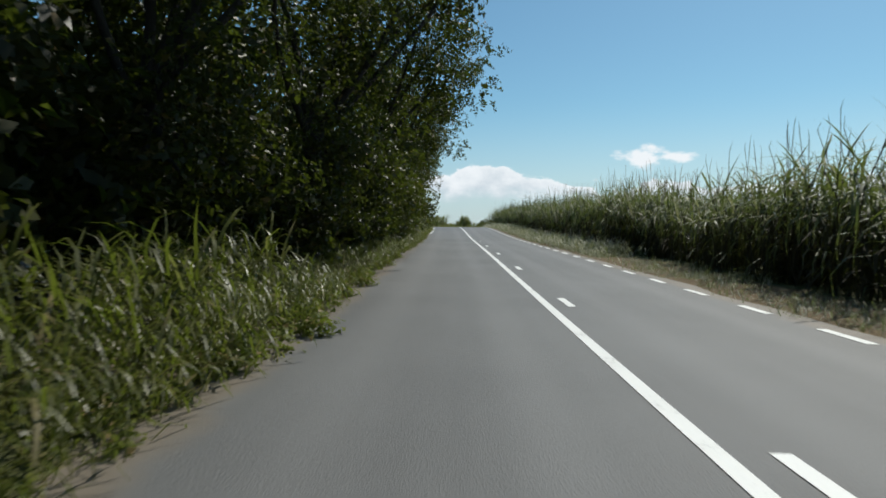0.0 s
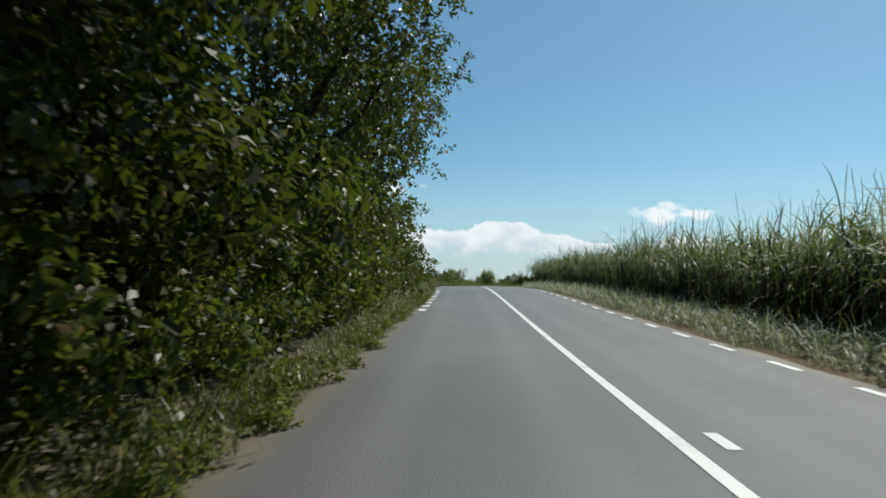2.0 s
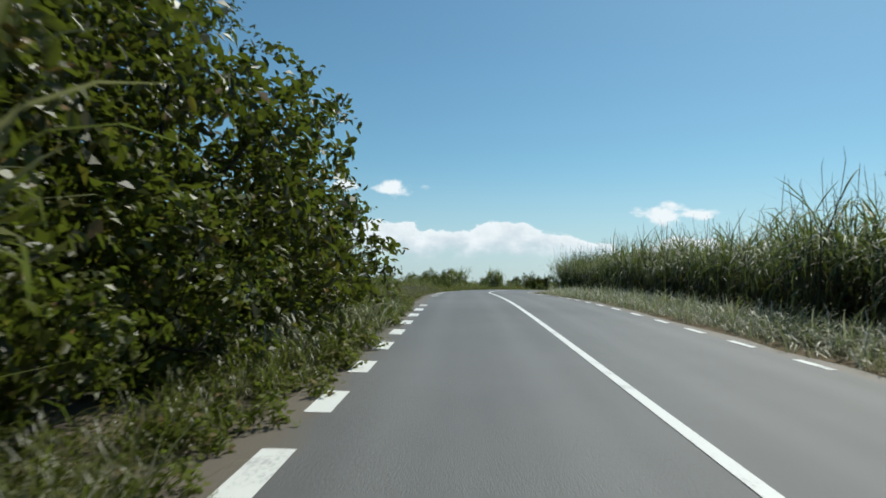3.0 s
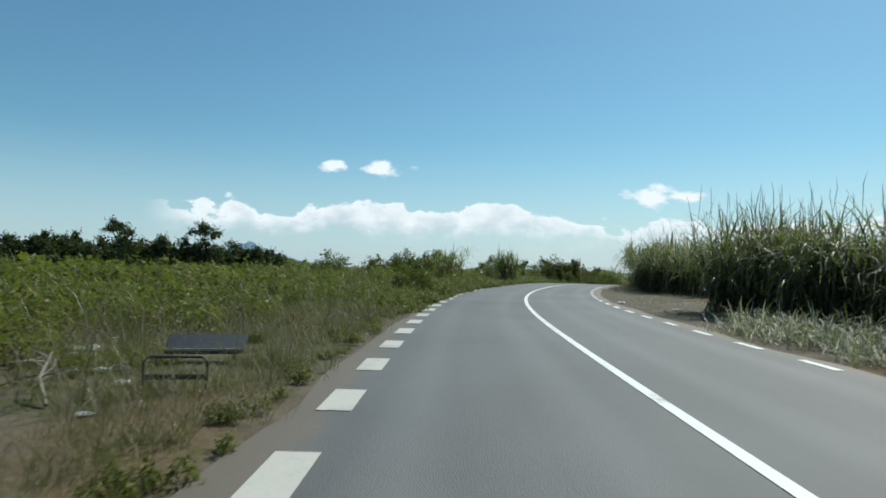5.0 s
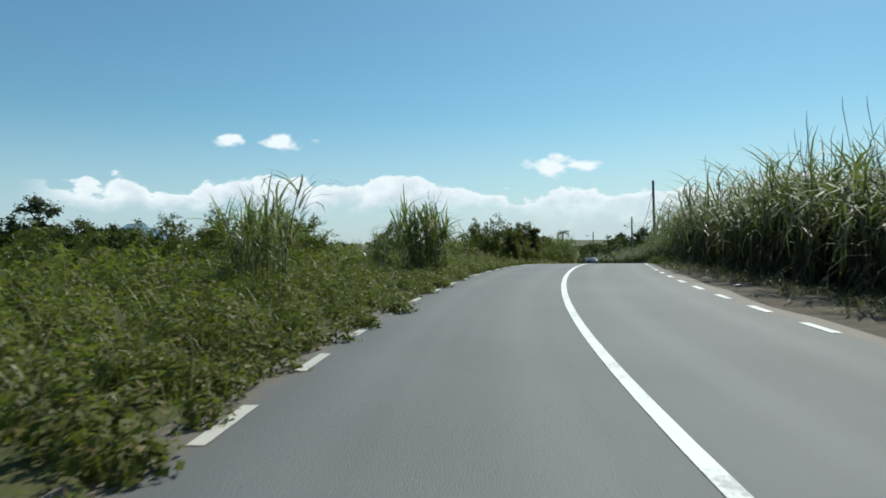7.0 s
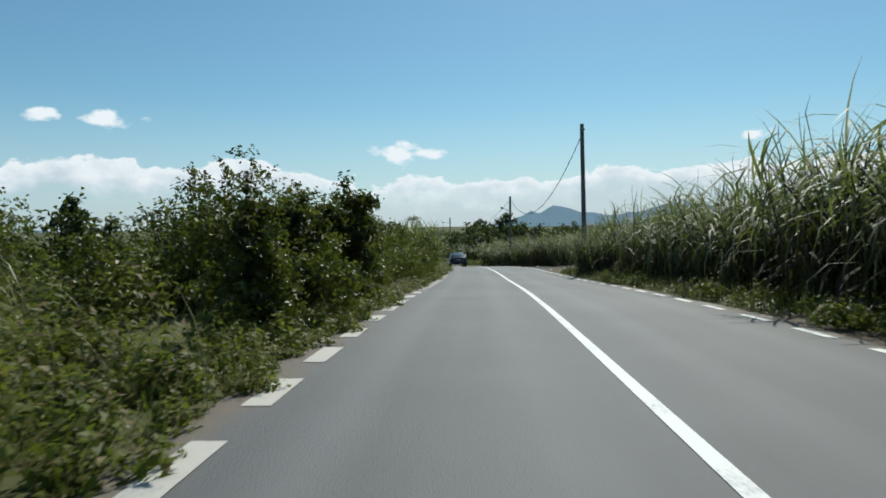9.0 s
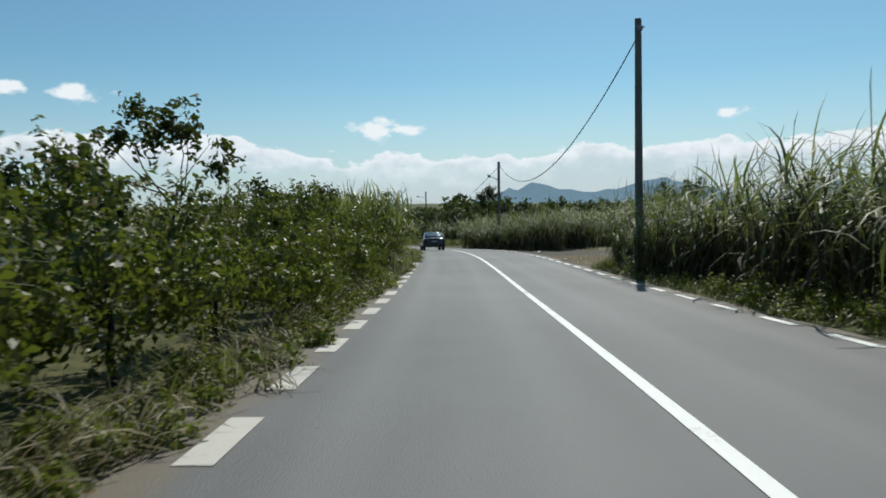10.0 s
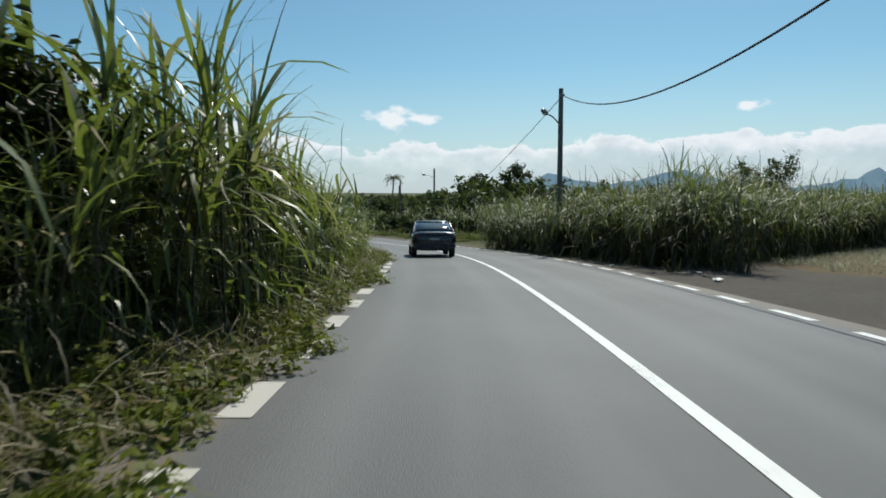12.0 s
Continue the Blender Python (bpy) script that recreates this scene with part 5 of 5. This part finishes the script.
# ---- the palm
def palm():
    rng = np.random.default_rng(131)
    root = tagged(empty("palm_tree"), "tall coconut palm with a round head of fronds, far off", "palm")
    v, f = rod(limb_path(rng, (0, 0, -0.2), (0.4, 0.1, 6.6), 0.3, 8), np.linspace(0.2, 0.12, 8), 8)
    under(new("trunk", mesh("trunk", v, f, [M_BARK], smooth=True)), root)
    for k in range(22):
        a, e = k * 2.4, rng.uniform(-0.2, 1.25)
        pts, p = [], np.array([0.4, 0.1, 6.6])
        for j in range(8):
            pts.append(p.copy())
            p = p + np.array([math.cos(a) * math.cos(e), math.sin(a) * math.cos(e), math.sin(e)]) * 0.36
            e -= 0.24
        pts = np.array(pts)
        H = Heap()
        v, f = rod(pts, np.linspace(0.03, 0.008, 8), 4)
        H.add(v, f)
        b = np.repeat(pts[1:], 6, 0) + rng.normal(0, 0.07, (42, 3))
        v, f = blades(rng, b, np.tile([a + 1.2, a - 1.2], 21), rng.uniform(-0.2, 0.2, 42), 0.62, 0.06, 1.3, 2)
        H.add(v, f)
        under(new("frond", H.mesh("frond", [M_FAR])), root)
    return root


palm().matrix_basis = at_xy(79.0, 340.0, float(land(79.0, 340.0)[0]), 0.3, 1.2)


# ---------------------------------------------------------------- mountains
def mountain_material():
    m, N = material("hazed_mountain")
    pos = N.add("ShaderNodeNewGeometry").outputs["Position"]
    # aerial haze is put into the colour: blue-grey rock mixed with blue emission
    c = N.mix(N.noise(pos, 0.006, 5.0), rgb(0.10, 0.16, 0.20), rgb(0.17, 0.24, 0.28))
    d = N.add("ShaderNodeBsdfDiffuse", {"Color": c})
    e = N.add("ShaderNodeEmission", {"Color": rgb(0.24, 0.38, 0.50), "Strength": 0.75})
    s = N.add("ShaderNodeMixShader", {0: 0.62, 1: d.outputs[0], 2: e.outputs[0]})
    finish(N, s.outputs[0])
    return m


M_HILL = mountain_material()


def mountain(label, crest, dist, cx, cy, eye):
    """A ridge far off: crest as (azimuth, elevation) in degrees seen from (cx, cy, eye), with flanks in front and behind."""
    rng = np.random.default_rng(int(dist))
    azs = np.linspace(crest[0][0], crest[-1][0], 70)
    els = np.interp(azs, [c[0] for c in crest], [c[1] for c in crest])
    els = els + np.convolve(rng.normal(0, 0.10, 70), [0.25, 0.5, 0.25], "same") * np.minimum(1, els)
    rows = []
    for k, (dd, hh) in enumerate(((-700, 0.0), (-450, 0.3), (-250, 0.55), (-100, 0.82), (0, 1.0), (250, 0.6), (600, 0.0))):
        a = np.radians(azs)
        r = dist + dd + rng.normal(0, 25, 70) * (0 < k < 6 and k != 4)
        h = (eye + np.tan(np.radians(els)) * dist) * hh * (1 + rng.normal(0, 0.05, 70) * (k != 4)) - (6 if hh == 0 else 0)
        rows.append(np.stack([cx + np.sin(a) * r, cy + np.cos(a) * r, h], -1))
    V = np.stack(rows, 1).reshape(-1, 3)
    idx = np.arange(70 * 7).reshape(70, 7)
    F = np.stack([idx[:-1, :-1], idx[:-1, 1:], idx[1:, 1:], idx[1:, :-1]], -1).reshape(-1, 4)
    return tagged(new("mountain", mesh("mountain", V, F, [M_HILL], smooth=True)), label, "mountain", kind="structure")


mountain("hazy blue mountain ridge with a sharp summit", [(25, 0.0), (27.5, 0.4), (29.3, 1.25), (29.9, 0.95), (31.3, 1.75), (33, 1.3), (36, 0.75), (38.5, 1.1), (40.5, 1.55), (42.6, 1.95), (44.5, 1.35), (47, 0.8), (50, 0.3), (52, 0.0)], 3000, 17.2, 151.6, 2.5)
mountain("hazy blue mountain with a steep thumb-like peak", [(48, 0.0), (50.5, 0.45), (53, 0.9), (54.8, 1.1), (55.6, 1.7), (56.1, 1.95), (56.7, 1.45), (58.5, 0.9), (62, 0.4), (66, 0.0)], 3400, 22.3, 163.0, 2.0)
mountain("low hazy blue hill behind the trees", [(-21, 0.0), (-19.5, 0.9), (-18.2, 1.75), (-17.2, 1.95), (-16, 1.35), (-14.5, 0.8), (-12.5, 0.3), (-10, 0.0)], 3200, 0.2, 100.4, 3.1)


# ---------------------------------------------------------------- power poles and cable
def power_pole(top, base_xy, lamp=None, label=""):
    x, y = base_xy
    z0 = float(land(x, y)[0])
    root = tagged(empty("utility_pole", (x, y, z0)), label, "utility pole", group="poles along the road")
    t = np.array(top) - [x, y, z0]
    v, f = rod(np.linspace([0, 0, -0.3], t, 8), np.linspace(0.135, 0.10, 8), 10)
    H = Heap()
    H.add(v, f)
    H.add(*rod(np.array([t, t + [0, 0, 0.012], t + [0, 0, 0.02]]), [0.10, 0.07, 0.005], 10))
    under(new("shaft", H.mesh("shaft", [M_POLE], True)), root)
    b = box_bm(0.16, 0.10, 0.14, tuple(t - [0.0, 0.10, 0.28]), 0.02)
    part("bracket", b, M_STEEL, root, "dark steel cable bracket")
    v, f = rod(np.array([t - [0, 0.15, 0.28], t - [0, 0.22, 0.28], t - [0, 0.26, 0.30]]), [0.03, 0.045, 0.02], 8)
    under(new("insulator", mesh("insulator", v, f, [M_LENS], smooth=True)), root)
    if lamp:
        l = np.array(lamp) - [x, y, z0]
        a = np.array([t[0], t[1], 0]) * (l[2] / t[2]) * 0.9 + [0, 0, l[2] - 0.35]
        u = np.linspace(0, 1, 6)[:, None]
        pts = a + (l - a) * u + np.array([0, 0, 0.10]) * (u * (1 - u) * 4)
        v, f = rod(pts, [0.03] * 6, 7)
        arm = under(new("lamp_arm", mesh("lamp_arm", v, f, [M_STEEL], smooth=True)), root)
        d = (l - a) / np.linalg.norm(l - a)
        pts = np.array([l - d * 0.05, l + d * 0.05, l + d * 0.25, l + d * 0.5, l + d * 0.58])
        v, f = rod(pts, [0.03, 0.07, 0.11, 0.09, 0.02], 10)
        head = under(new("lamp_head", mesh("lamp_head", v, f, [M_STEEL], smooth=True)), root)
        g = box_bm(0.30, 0.14, 0.06, tuple(l + d * 0.3 - [0, 0, 0.09]), 0.025, Matrix.Rotation(math.atan2(d[1], d[0]), 4, "Z"))
        part("lamp_lens", g, M_LENS, root, "clouded plastic lamp lens")
    return root


POLE_A, POLE_B, POLE_C = (27.8, 161.5, 8.3), (39.86, 192.63, 6.17), (54.7, 245.7, 4.79)
power_pole(POLE_A, (27.95, 161.5), None, "weathered wooden power pole leaning slightly beside sugarcane")
power_pole(POLE_B, (39.75, 192.4), (38.5, 191.5, 4.9), "wooden power pole with a street lamp on a short arm")
power_pole(POLE_C, (54.7, 245.7), (53.3, 245.2, 3.9), "distant wooden power pole with a street lamp")
for x, y, z in ((54.4, 258.7, 3.3), (63.6, 287.2, 3.0), (60.0, 245.7, 2.7)):
    power_pole((x, y, z), (x, y), None, "distant thin power pole beyond the bend")


def cable(a, b, sag, r=0.022):
    u = np.linspace(0, 1, 40)[:, None]
    p = np.array(a) + (np.array(b) - np.array(a)) * u - np.array([0, 0, 1.0]) * sag * 4 * u * (1 - u)
    v, f = rod(p, [r] * 40, 6)
    ob = new("overhead_cable", mesh("overhead_cable", v, f, [M_CABLE], smooth=True))
    return tagged(ob, "black twisted overhead cable sagging between poles", "cable")


drop = np.array([0, -0.2, -0.28])
cable(np.array(POLE_A) + [0, -0.15, -0.35], np.array(POLE_B) + [0, -0.15, -0.3], 2.65)
cable(np.array(POLE_B) + drop, np.array([60.0, 245.5, 2.4]), 0.35, 0.018)


# ---------------------------------------------------------------- the car on the road
M_CAR = plain("car_paint", rgb(0.010, 0.014, 0.024), rgb(0.014, 0.018, 0.030), 0.28, 2.0, 200.0, metal=0.3, bump=0.0, coat=0.8)
M_TYRE = plain("tyre_rubber", rgb(0.018, 0.018, 0.018), rgb(0.03, 0.03, 0.03), 0.85, 6.0, 60.0)
M_RIM = plain("wheel_rim", rgb(0.30, 0.30, 0.31), rgb(0.20, 0.20, 0.21), 0.35, 6.0, 60.0, metal=0.9)
M_TAIL = plain("tail_lamp", rgb(0.16, 0.008, 0.008), rgb(0.10, 0.005, 0.005), 0.2, 6.0, 60.0, coat=0.5)
M_TRIM = plain("black_plastic", rgb(0.015, 0.015, 0.015), rgb(0.03, 0.03, 0.03), 0.6, 6.0, 80.0)
M_PLATE = plain("plate_base", rgb(0.10, 0.10, 0.10), rgb(0.07, 0.07, 0.07), 0.5)
M_CHAR = plain("plate_bar", rgb(0.6, 0.6, 0.58), rgb(0.5, 0.5, 0.48), 0.5)


def glass_material():
    m, N = material("tinted_glass")
    p = N.add("ShaderNodeBsdfPrincipled", {"Base Color": rgb(0.02, 0.028, 0.032), "Roughness": 0.05, "Specular IOR Level": 0.9, "Coat Weight": 1.0, "Coat Roughness": 0.03})
    finish(N, p.outputs[0])
    return m


M_GLASS = glass_material()


def loft(rings, cap=True):
    """A skin over rings of points, each (n, 3)."""
    bm = bmesh.new()
    vs = [[bm.verts.new(p) for p in r] for r in rings]
    n = len(rings[0])
    for a, b in zip(vs, vs[1:]):
        for i in range(n):
            bm.faces.new((a[i], a[(i + 1) % n], b[(i + 1) % n], b[i]))
    if cap:
        bm.faces.new(vs[0][::-1])
        bm.faces.new(vs[-1])
    bmesh.ops.recalc_face_normals(bm, faces=bm.faces)
    return bm


def round_ring(half, lo, hi, y, power=4.5, n=28, tuck=0.06):
    """An upright rounded cross-section, a little narrower towards its foot."""
    pts = []
    for k in range(n):
        a = 2 * math.pi * k / n
        c, s = math.cos(a), math.sin(a)
        x = half * math.copysign(abs(c) ** (2 / power), c)
        z = (hi + lo) / 2 + (hi - lo) / 2 * math.copysign(abs(s) ** (2 / power), s)
        x *= 1 - tuck * max(0.0, ((hi + lo) / 2 - z) / (hi - lo)) * 2
        pts.append((x, y, z))
    return pts


def flat_ring(hx, y0, y1, z, power=5.0, n=32):
    """A level rounded rectangle between y0 and y1."""
    pts = []
    for k in range(n):
        a = 2 * math.pi * k / n
        c, s = math.cos(a), math.sin(a)
        pts.append((hx * math.copysign(abs(c) ** (2 / power), c), (y0 + y1) / 2 + (y1 - y0) / 2 * math.copysign(abs(s) ** (2 / power), s), z))
    return pts


def sedan():
    root = empty("sedan_car")
    part("body", loft([round_ring(*q) for q in ((0.62, 0.44, 0.80, -2.20), (0.76, 0.30, 0.93, -2.16), (0.83, 0.26, 0.985, -2.02), (0.86, 0.24, 1.0, -1.6), (0.87, 0.22, 0.97, -0.6), (0.87, 0.22, 0.95, 0.8), (0.86, 0.24, 0.89, 1.5), (0.80, 0.28, 0.78, 2.0), (0.64, 0.36, 0.64, 2.2))]), M_CAR, root, "dark blue-black painted body", True)
    part("windows", loft([flat_ring(0.775, -1.72, 1.10, 0.93), flat_ring(0.73, -1.42, 0.82, 1.12), flat_ring(0.665, -1.08, 0.48, 1.34)]), M_GLASS, root, "dark tinted glass all round", True)
    part("roof", loft([flat_ring(0.668, -1.06, 0.46, 1.335), flat_ring(0.655, -1.02, 0.42, 1.385), flat_ring(0.58, -0.92, 0.30, 1.425), flat_ring(0.30, -0.6, 0.0, 1.44)]), M_CAR, root, "", True)
    for sx in (-1, 1):
        for a, b in (((0.775, -1.66, 0.93), (0.668, -1.02, 1.34)), ((0.775, 1.04, 0.93), (0.668, 0.42, 1.34)), ((0.785, -0.25, 0.93), (0.675, -0.28, 1.34))):
            v, f = rod(np.array([a, ((a[0] + b[0]) / 2 + 0.012, (a[1] + b[1]) / 2, (a[2] + b[2]) / 2), b]) * [sx, 1, 1], 0.04, 6)
            under(new("pillar", mesh("pillar", v, f, [M_CAR], smooth=True)), root)
        lamp = part("tail_lamp", box_bm(0.30, 0.10, 0.17, (sx * 0.60, -2.13, 0.80), 0.035), M_TAIL, root, "dark red tail lamp")
        part("mirror", box_bm(0.17, 0.12, 0.13, (sx * 0.93, 0.62, 0.98), 0.04), M_CAR, root)
        for wy in (-1.32, 1.30):
            th = [(math.cos(a) * 0.305, math.sin(a) * 0.305) for a in np.linspace(0, 2 * math.pi, 28, endpoint=False)]
            rings = [[(sx * (0.74 + dx), wy + y * k, 0.305 + z * k) for y, z in th] for dx, k in ((-0.10, 0.72), (-0.10, 0.94), (-0.07, 1.0), (0.07, 1.0), (0.10, 0.94), (0.10, 0.72))]
            wheel = part("wheel", loft(rings), M_TYRE, root, "black rubber tyre", True)
            rings = [[(sx * (0.74 + dx), wy + y * k, 0.305 + z * k) for y, z in th] for dx, k in ((0.06, 0.70), (0.095, 0.66), (0.105, 0.30), (0.09, 0.05))]
            part("rim", loft(rings), M_RIM, wheel, "grey alloy rim", True)
    part("rear_bumper", box_bm(1.60, 0.16, 0.24, (0, -2.16, 0.42), 0.06), M_CAR, root)
    part("boot_trim", box_bm(0.72, 0.04, 0.05, (0, -2.215, 0.85), 0.012), M_TRIM, root, "dark trim strip over the plate")
    plate = part("number_plate", box_bm(0.50, 0.02, 0.11, (0, -2.225, 0.70), 0.006), M_PLATE, root, "plain dark plate")
    part("plate_bar", box_bm(0.36, 0.008, 0.05, (0, -2.237, 0.70)), M_CHAR, plate)
    v, f = rod(np.array([(0.45, -2.24, 0.27), (0.45, -2.12, 0.27), (0.45, -1.9, 0.28)]), 0.028, 8)
    under(new("exhaust", mesh("exhaust", v, f, [M_RIM], smooth=True)), root)
    return tagged(root, "dark blue-black saloon car with tinted windows on asphalt", "car")


car_at = on_road(197.0, -1.25, 0.006)
sedan().matrix_basis = Matrix.Translation(car_at - np.array([0, 0, 0.0])) @ Matrix.Rotation(-heading(198.0), 4, "Z") @ Matrix.Rotation(math.atan(float(np.interp(199, RS, RZ) - np.interp(195, RS, RZ)) / 4), 4, "X") @ Matrix.Translation((0, 2.1, 0))

# ---------------------------------------------------------------- dumped things and litter
M_BAG = plain("white_plastic", rgb(0.62, 0.62, 0.60), rgb(0.42, 0.41, 0.38), 0.45, 5.0, 40.0)
M_BOARD = plain("dark_board", rgb(0.032, 0.037, 0.045), rgb(0.018, 0.020, 0.026), 0.6, 2.0, 30.0)
M_RED = plain("faded_red_plastic", rgb(0.26, 0.07, 0.045), rgb(0.17, 0.05, 0.035), 0.6, 3.0, 30.0)
M_DEAD = plain("dead_wood", rgb(0.34, 0.30, 0.24), rgb(0.20, 0.17, 0.13), 0.9, 3.0, 30.0)
M_DARK = plain("dark_bale", rgb(0.040, 0.036, 0.030), rgb(0.022, 0.020, 0.018), 0.95, 2.0, 24.0, bump=0.8, dist=0.04)


def crumple(name, seed, size, squash, mat, detail=2, rough=0.22, square=1.0):
    rng = np.random.default_rng(seed)
    bm = bmesh.new()
    bmesh.ops.create_icosphere(bm, subdivisions=detail, radius=1.0)
    for v in bm.verts:
        k = 1 + rng.normal(0, rough)
        v.co = Vector([math.copysign(abs(q) ** square, q) for q in v.co])
        v.co = Vector((v.co.x * size * k, v.co.y * size * 0.7 * k, (v.co.z + 0.9) * size * squash * k))
    me = bpy.data.meshes.new(name)
    bm.to_mesh(me)
    bm.free()
    me.materials.append(mat)
    return me


SCRAPS = [(83.2 + 0.31 * (k % 13) + 0.17 * (k % 5), -5.6 - 0.42 * (k % 7) - 0.11 * (k % 3)) for k in range(26)]
BAGS = [crumple("litter", 141 + i, 0.16, 0.35, M_BAG) for i in range(4)]
rl = random.Random(9)
spots = [(83.5, -5.6), (84.3, -6.2), (85.1, -5.2), (84.0, -4.9), (85.6, -6.0), (89, -7.4), (90.9, -4.6), (91.3, -5.0), (92.9, -3.95), (93.4, -4.3), (92.2, -4.2), (95.8, -9.0), (96.6, -4.8), (100, 4.7), (98.7, 5.0), (99.2, 5.4), (104, 3.6), (133, 4.4), (130, 4.1), (123.2, 4.0), (126, 3.8), (170, 4.0), (169.2, 4.2), (169.7, 4.7), (171, 3.7), (176, 3.7), (176.3, 4.4), (186, 4.3), (191, 3.6), (188, 4.8)]
for i, (s, l) in enumerate(spots + SCRAPS):
    ob = tagged(new("litter", BAGS[i % 4]), "crumpled pale plastic rubbish on the ground", "litter", group="roadside litter")
    ob.matrix_basis = put(s, l, rl.uniform(0, 6), rl.uniform(0.4, 1.0), 0.01) @ Matrix.Diagonal((1.0, 1.0, 0.6, 1.0))


def leaning_board():
    root = tagged(empty("dumped_board"), "dark dumped board lying slanted in the weeds", "board")
    part("panel", box_bm(1.5, 0.7, 0.06, (0, 0, 0.34), 0.015, Matrix.Rotation(0.42, 4, "X")), M_BOARD, root)
    part("batten", box_bm(1.5, 0.06, 0.06, (0, -0.27, 0.25), 0.01), M_DEAD, root, "pale wooden batten")
    return root


leaning_board().matrix_basis = put(86.7, -5.0, -1.35, 0.62)


def frame_box():
    root = tagged(empty("broken_chair"), "dark broken chair dumped among the weeds", "chair")
    pts = np.array([(-0.45, 0, 0.0), (-0.46, 0, 0.42), (-0.38, 0, 0.50), (0.38, 0, 0.50), (0.46, 0, 0.42), (0.45, 0, 0.0)])
    v, f = rod(pts, 0.022, 8)
    under(new("tube", mesh("tube", v, f, [M_TRIM], smooth=True)), root)
    part("slat", box_bm(0.86, 0.03, 0.08, (0, 0, 0.20), 0.01), M_BOARD, root)
    return root


frame_box().matrix_basis = put(85.0, -4.62, -1.4, 0.64)


def basin():
    rings = []
    for r, z in ((0.30, 0.0), (0.38, 0.16), (0.42, 0.18), (0.40, 0.19), (0.36, 0.16), (0.28, 0.03)):
        rings.append([(r * 1.4 * math.cos(a), r * math.sin(a), z) for a in np.linspace(0, 2 * math.pi, 24, endpoint=False)])
    bm = loft(rings)
    me = bpy.data.meshes.new("basin")
    bm.to_mesh(me)
    bm.free()
    me.materials.append(M_RED)
    return tagged(new("plastic_basin", me), "faded red plastic basin thrown into the weeds", "basin")


basin().matrix_basis = put(91.9, -5.2, 0.4, 0.62, 0.06) @ Matrix.Rotation(0.3, 4, "X")

for k, (s, l, z, t) in enumerate(((199.0, 20.4, 0.72, 0.2), (194.2, 18.2, 0.66, 1.2))):
    ob = tagged(new("dark_bale", crumple("dark_bale", 151 + k, 1.0, 0.42, M_DARK, 4, 0.035, 0.5)), "dark mouldering bale lying in dry grass", "bale", group="bales at the field edge")
    ob.matrix_basis = put(s, l, t, z)

# dead cane stems on the dirt of the bend
for k in range(26):
    s, l = rl.uniform(119, 132), rl.uniform(3.7, 5.6)
    if k > 17:
        s, l = rl.uniform(160, 172), rl.uniform(3.8, 5.0)
    n = rl.uniform(0.3, 0.9)
    v, f = rod(np.array([(-n / 2, 0, 0.02), (0, rl.uniform(-0.05, 0.05), rl.uniform(0.02, 0.10)), (n / 2, 0, 0.03)]), 0.012, 5)
    ob = tagged(new("fallen_cane", mesh("fallen_cane", v, f, [M_DEAD], smooth=True)), "dry broken length of cane lying on dirt", "cane", group="fallen canes")
    ob.matrix_basis = put(s, l, rl.uniform(0, 6), 1.0)

# dead stalks standing pale among the weeds
for k in range(22):
    s, l = rl.uniform(80, 112), -4.6 - rl.random() ** 1.3 * 8
    n = rl.uniform(0.8, 1.35)
    root = tagged(empty("dead_weed"), "tall pale dead weed stalk with withered leaves", "weed", group="dead weed stalks")
    root.matrix_basis = put(s, l, rl.uniform(0, 6), 1.0)
    tip = (rl.uniform(-0.12, 0.12), rl.uniform(-0.12, 0.12), n)
    v, f = rod(np.array([(0, 0, -0.03), (tip[0] * 0.3, tip[1] * 0.3, n * 0.5), tip]), [0.012, 0.010, 0.005], 5)
    under(new("stalk", mesh("stalk", v, f, [M_DEAD], smooth=True)), root)
    rng = np.random.default_rng(300 + k)
    at = np.array(tip) * np.linspace(0.45, 1.0, 9)[:, None]
    v, f = blades(rng, at, rng.uniform(0, 6.283, 9), rng.uniform(-0.6, 0.7, 9), rng.uniform(0.14, 0.3, 9), 0.035, rng.uniform(0.8, 2.2, 9), 3, 0.6)
    under(new("withered_leaves", mesh("withered_leaves", v, f, [M_STRAW])), root)

# pale broken branches thrown among the rubbish
for k, (s, l) in enumerate(((97.5, -5.3), (97.0, -5.6), (92.9, -4.05), (92.4, -4.4), (93.3, -4.5), (91.3, -5.0), (90.8, -5.5), (91.0, -4.6), (89.4, -8.1), (85.1, -6.0), (84.6, -5.6), (85.6, -6.5), (84.2, -6.3), (92.7, -5.3))):
    n, up = rl.uniform(0.5, 1.0), rl.uniform(0.12, 0.36)
    main = np.array([(-n / 2, 0, 0.015), (-n * 0.1, rl.uniform(-0.06, 0.06), up * 0.55), (n / 2, rl.uniform(-0.1, 0.1), up)])
    H = Heap()
    v, f = rod(main, [0.020, 0.015, 0.006], 6)
    H.add(v, f, 0)
    for j in range(3):
        a = main[1] * (1 - j * 0.35) + main[2] * j * 0.35
        v, f = rod(np.array([a, a + [0.12, rl.choice((-1, 1)) * 0.10, 0.06], a + [0.24, rl.uniform(-0.2, 0.2), rl.uniform(0.0, 0.16)]]), [0.010, 0.007, 0.003], 5)
        H.add(v, f, 0)
    ob = tagged(new("dead_branch", H.mesh("dead_branch", [M_DEAD])), "pale broken branch lying in dry grass", "branch", group="dead branches in the rubbish")
    ob.matrix_basis = put(s, l, rl.uniform(0, 6), 1.0)
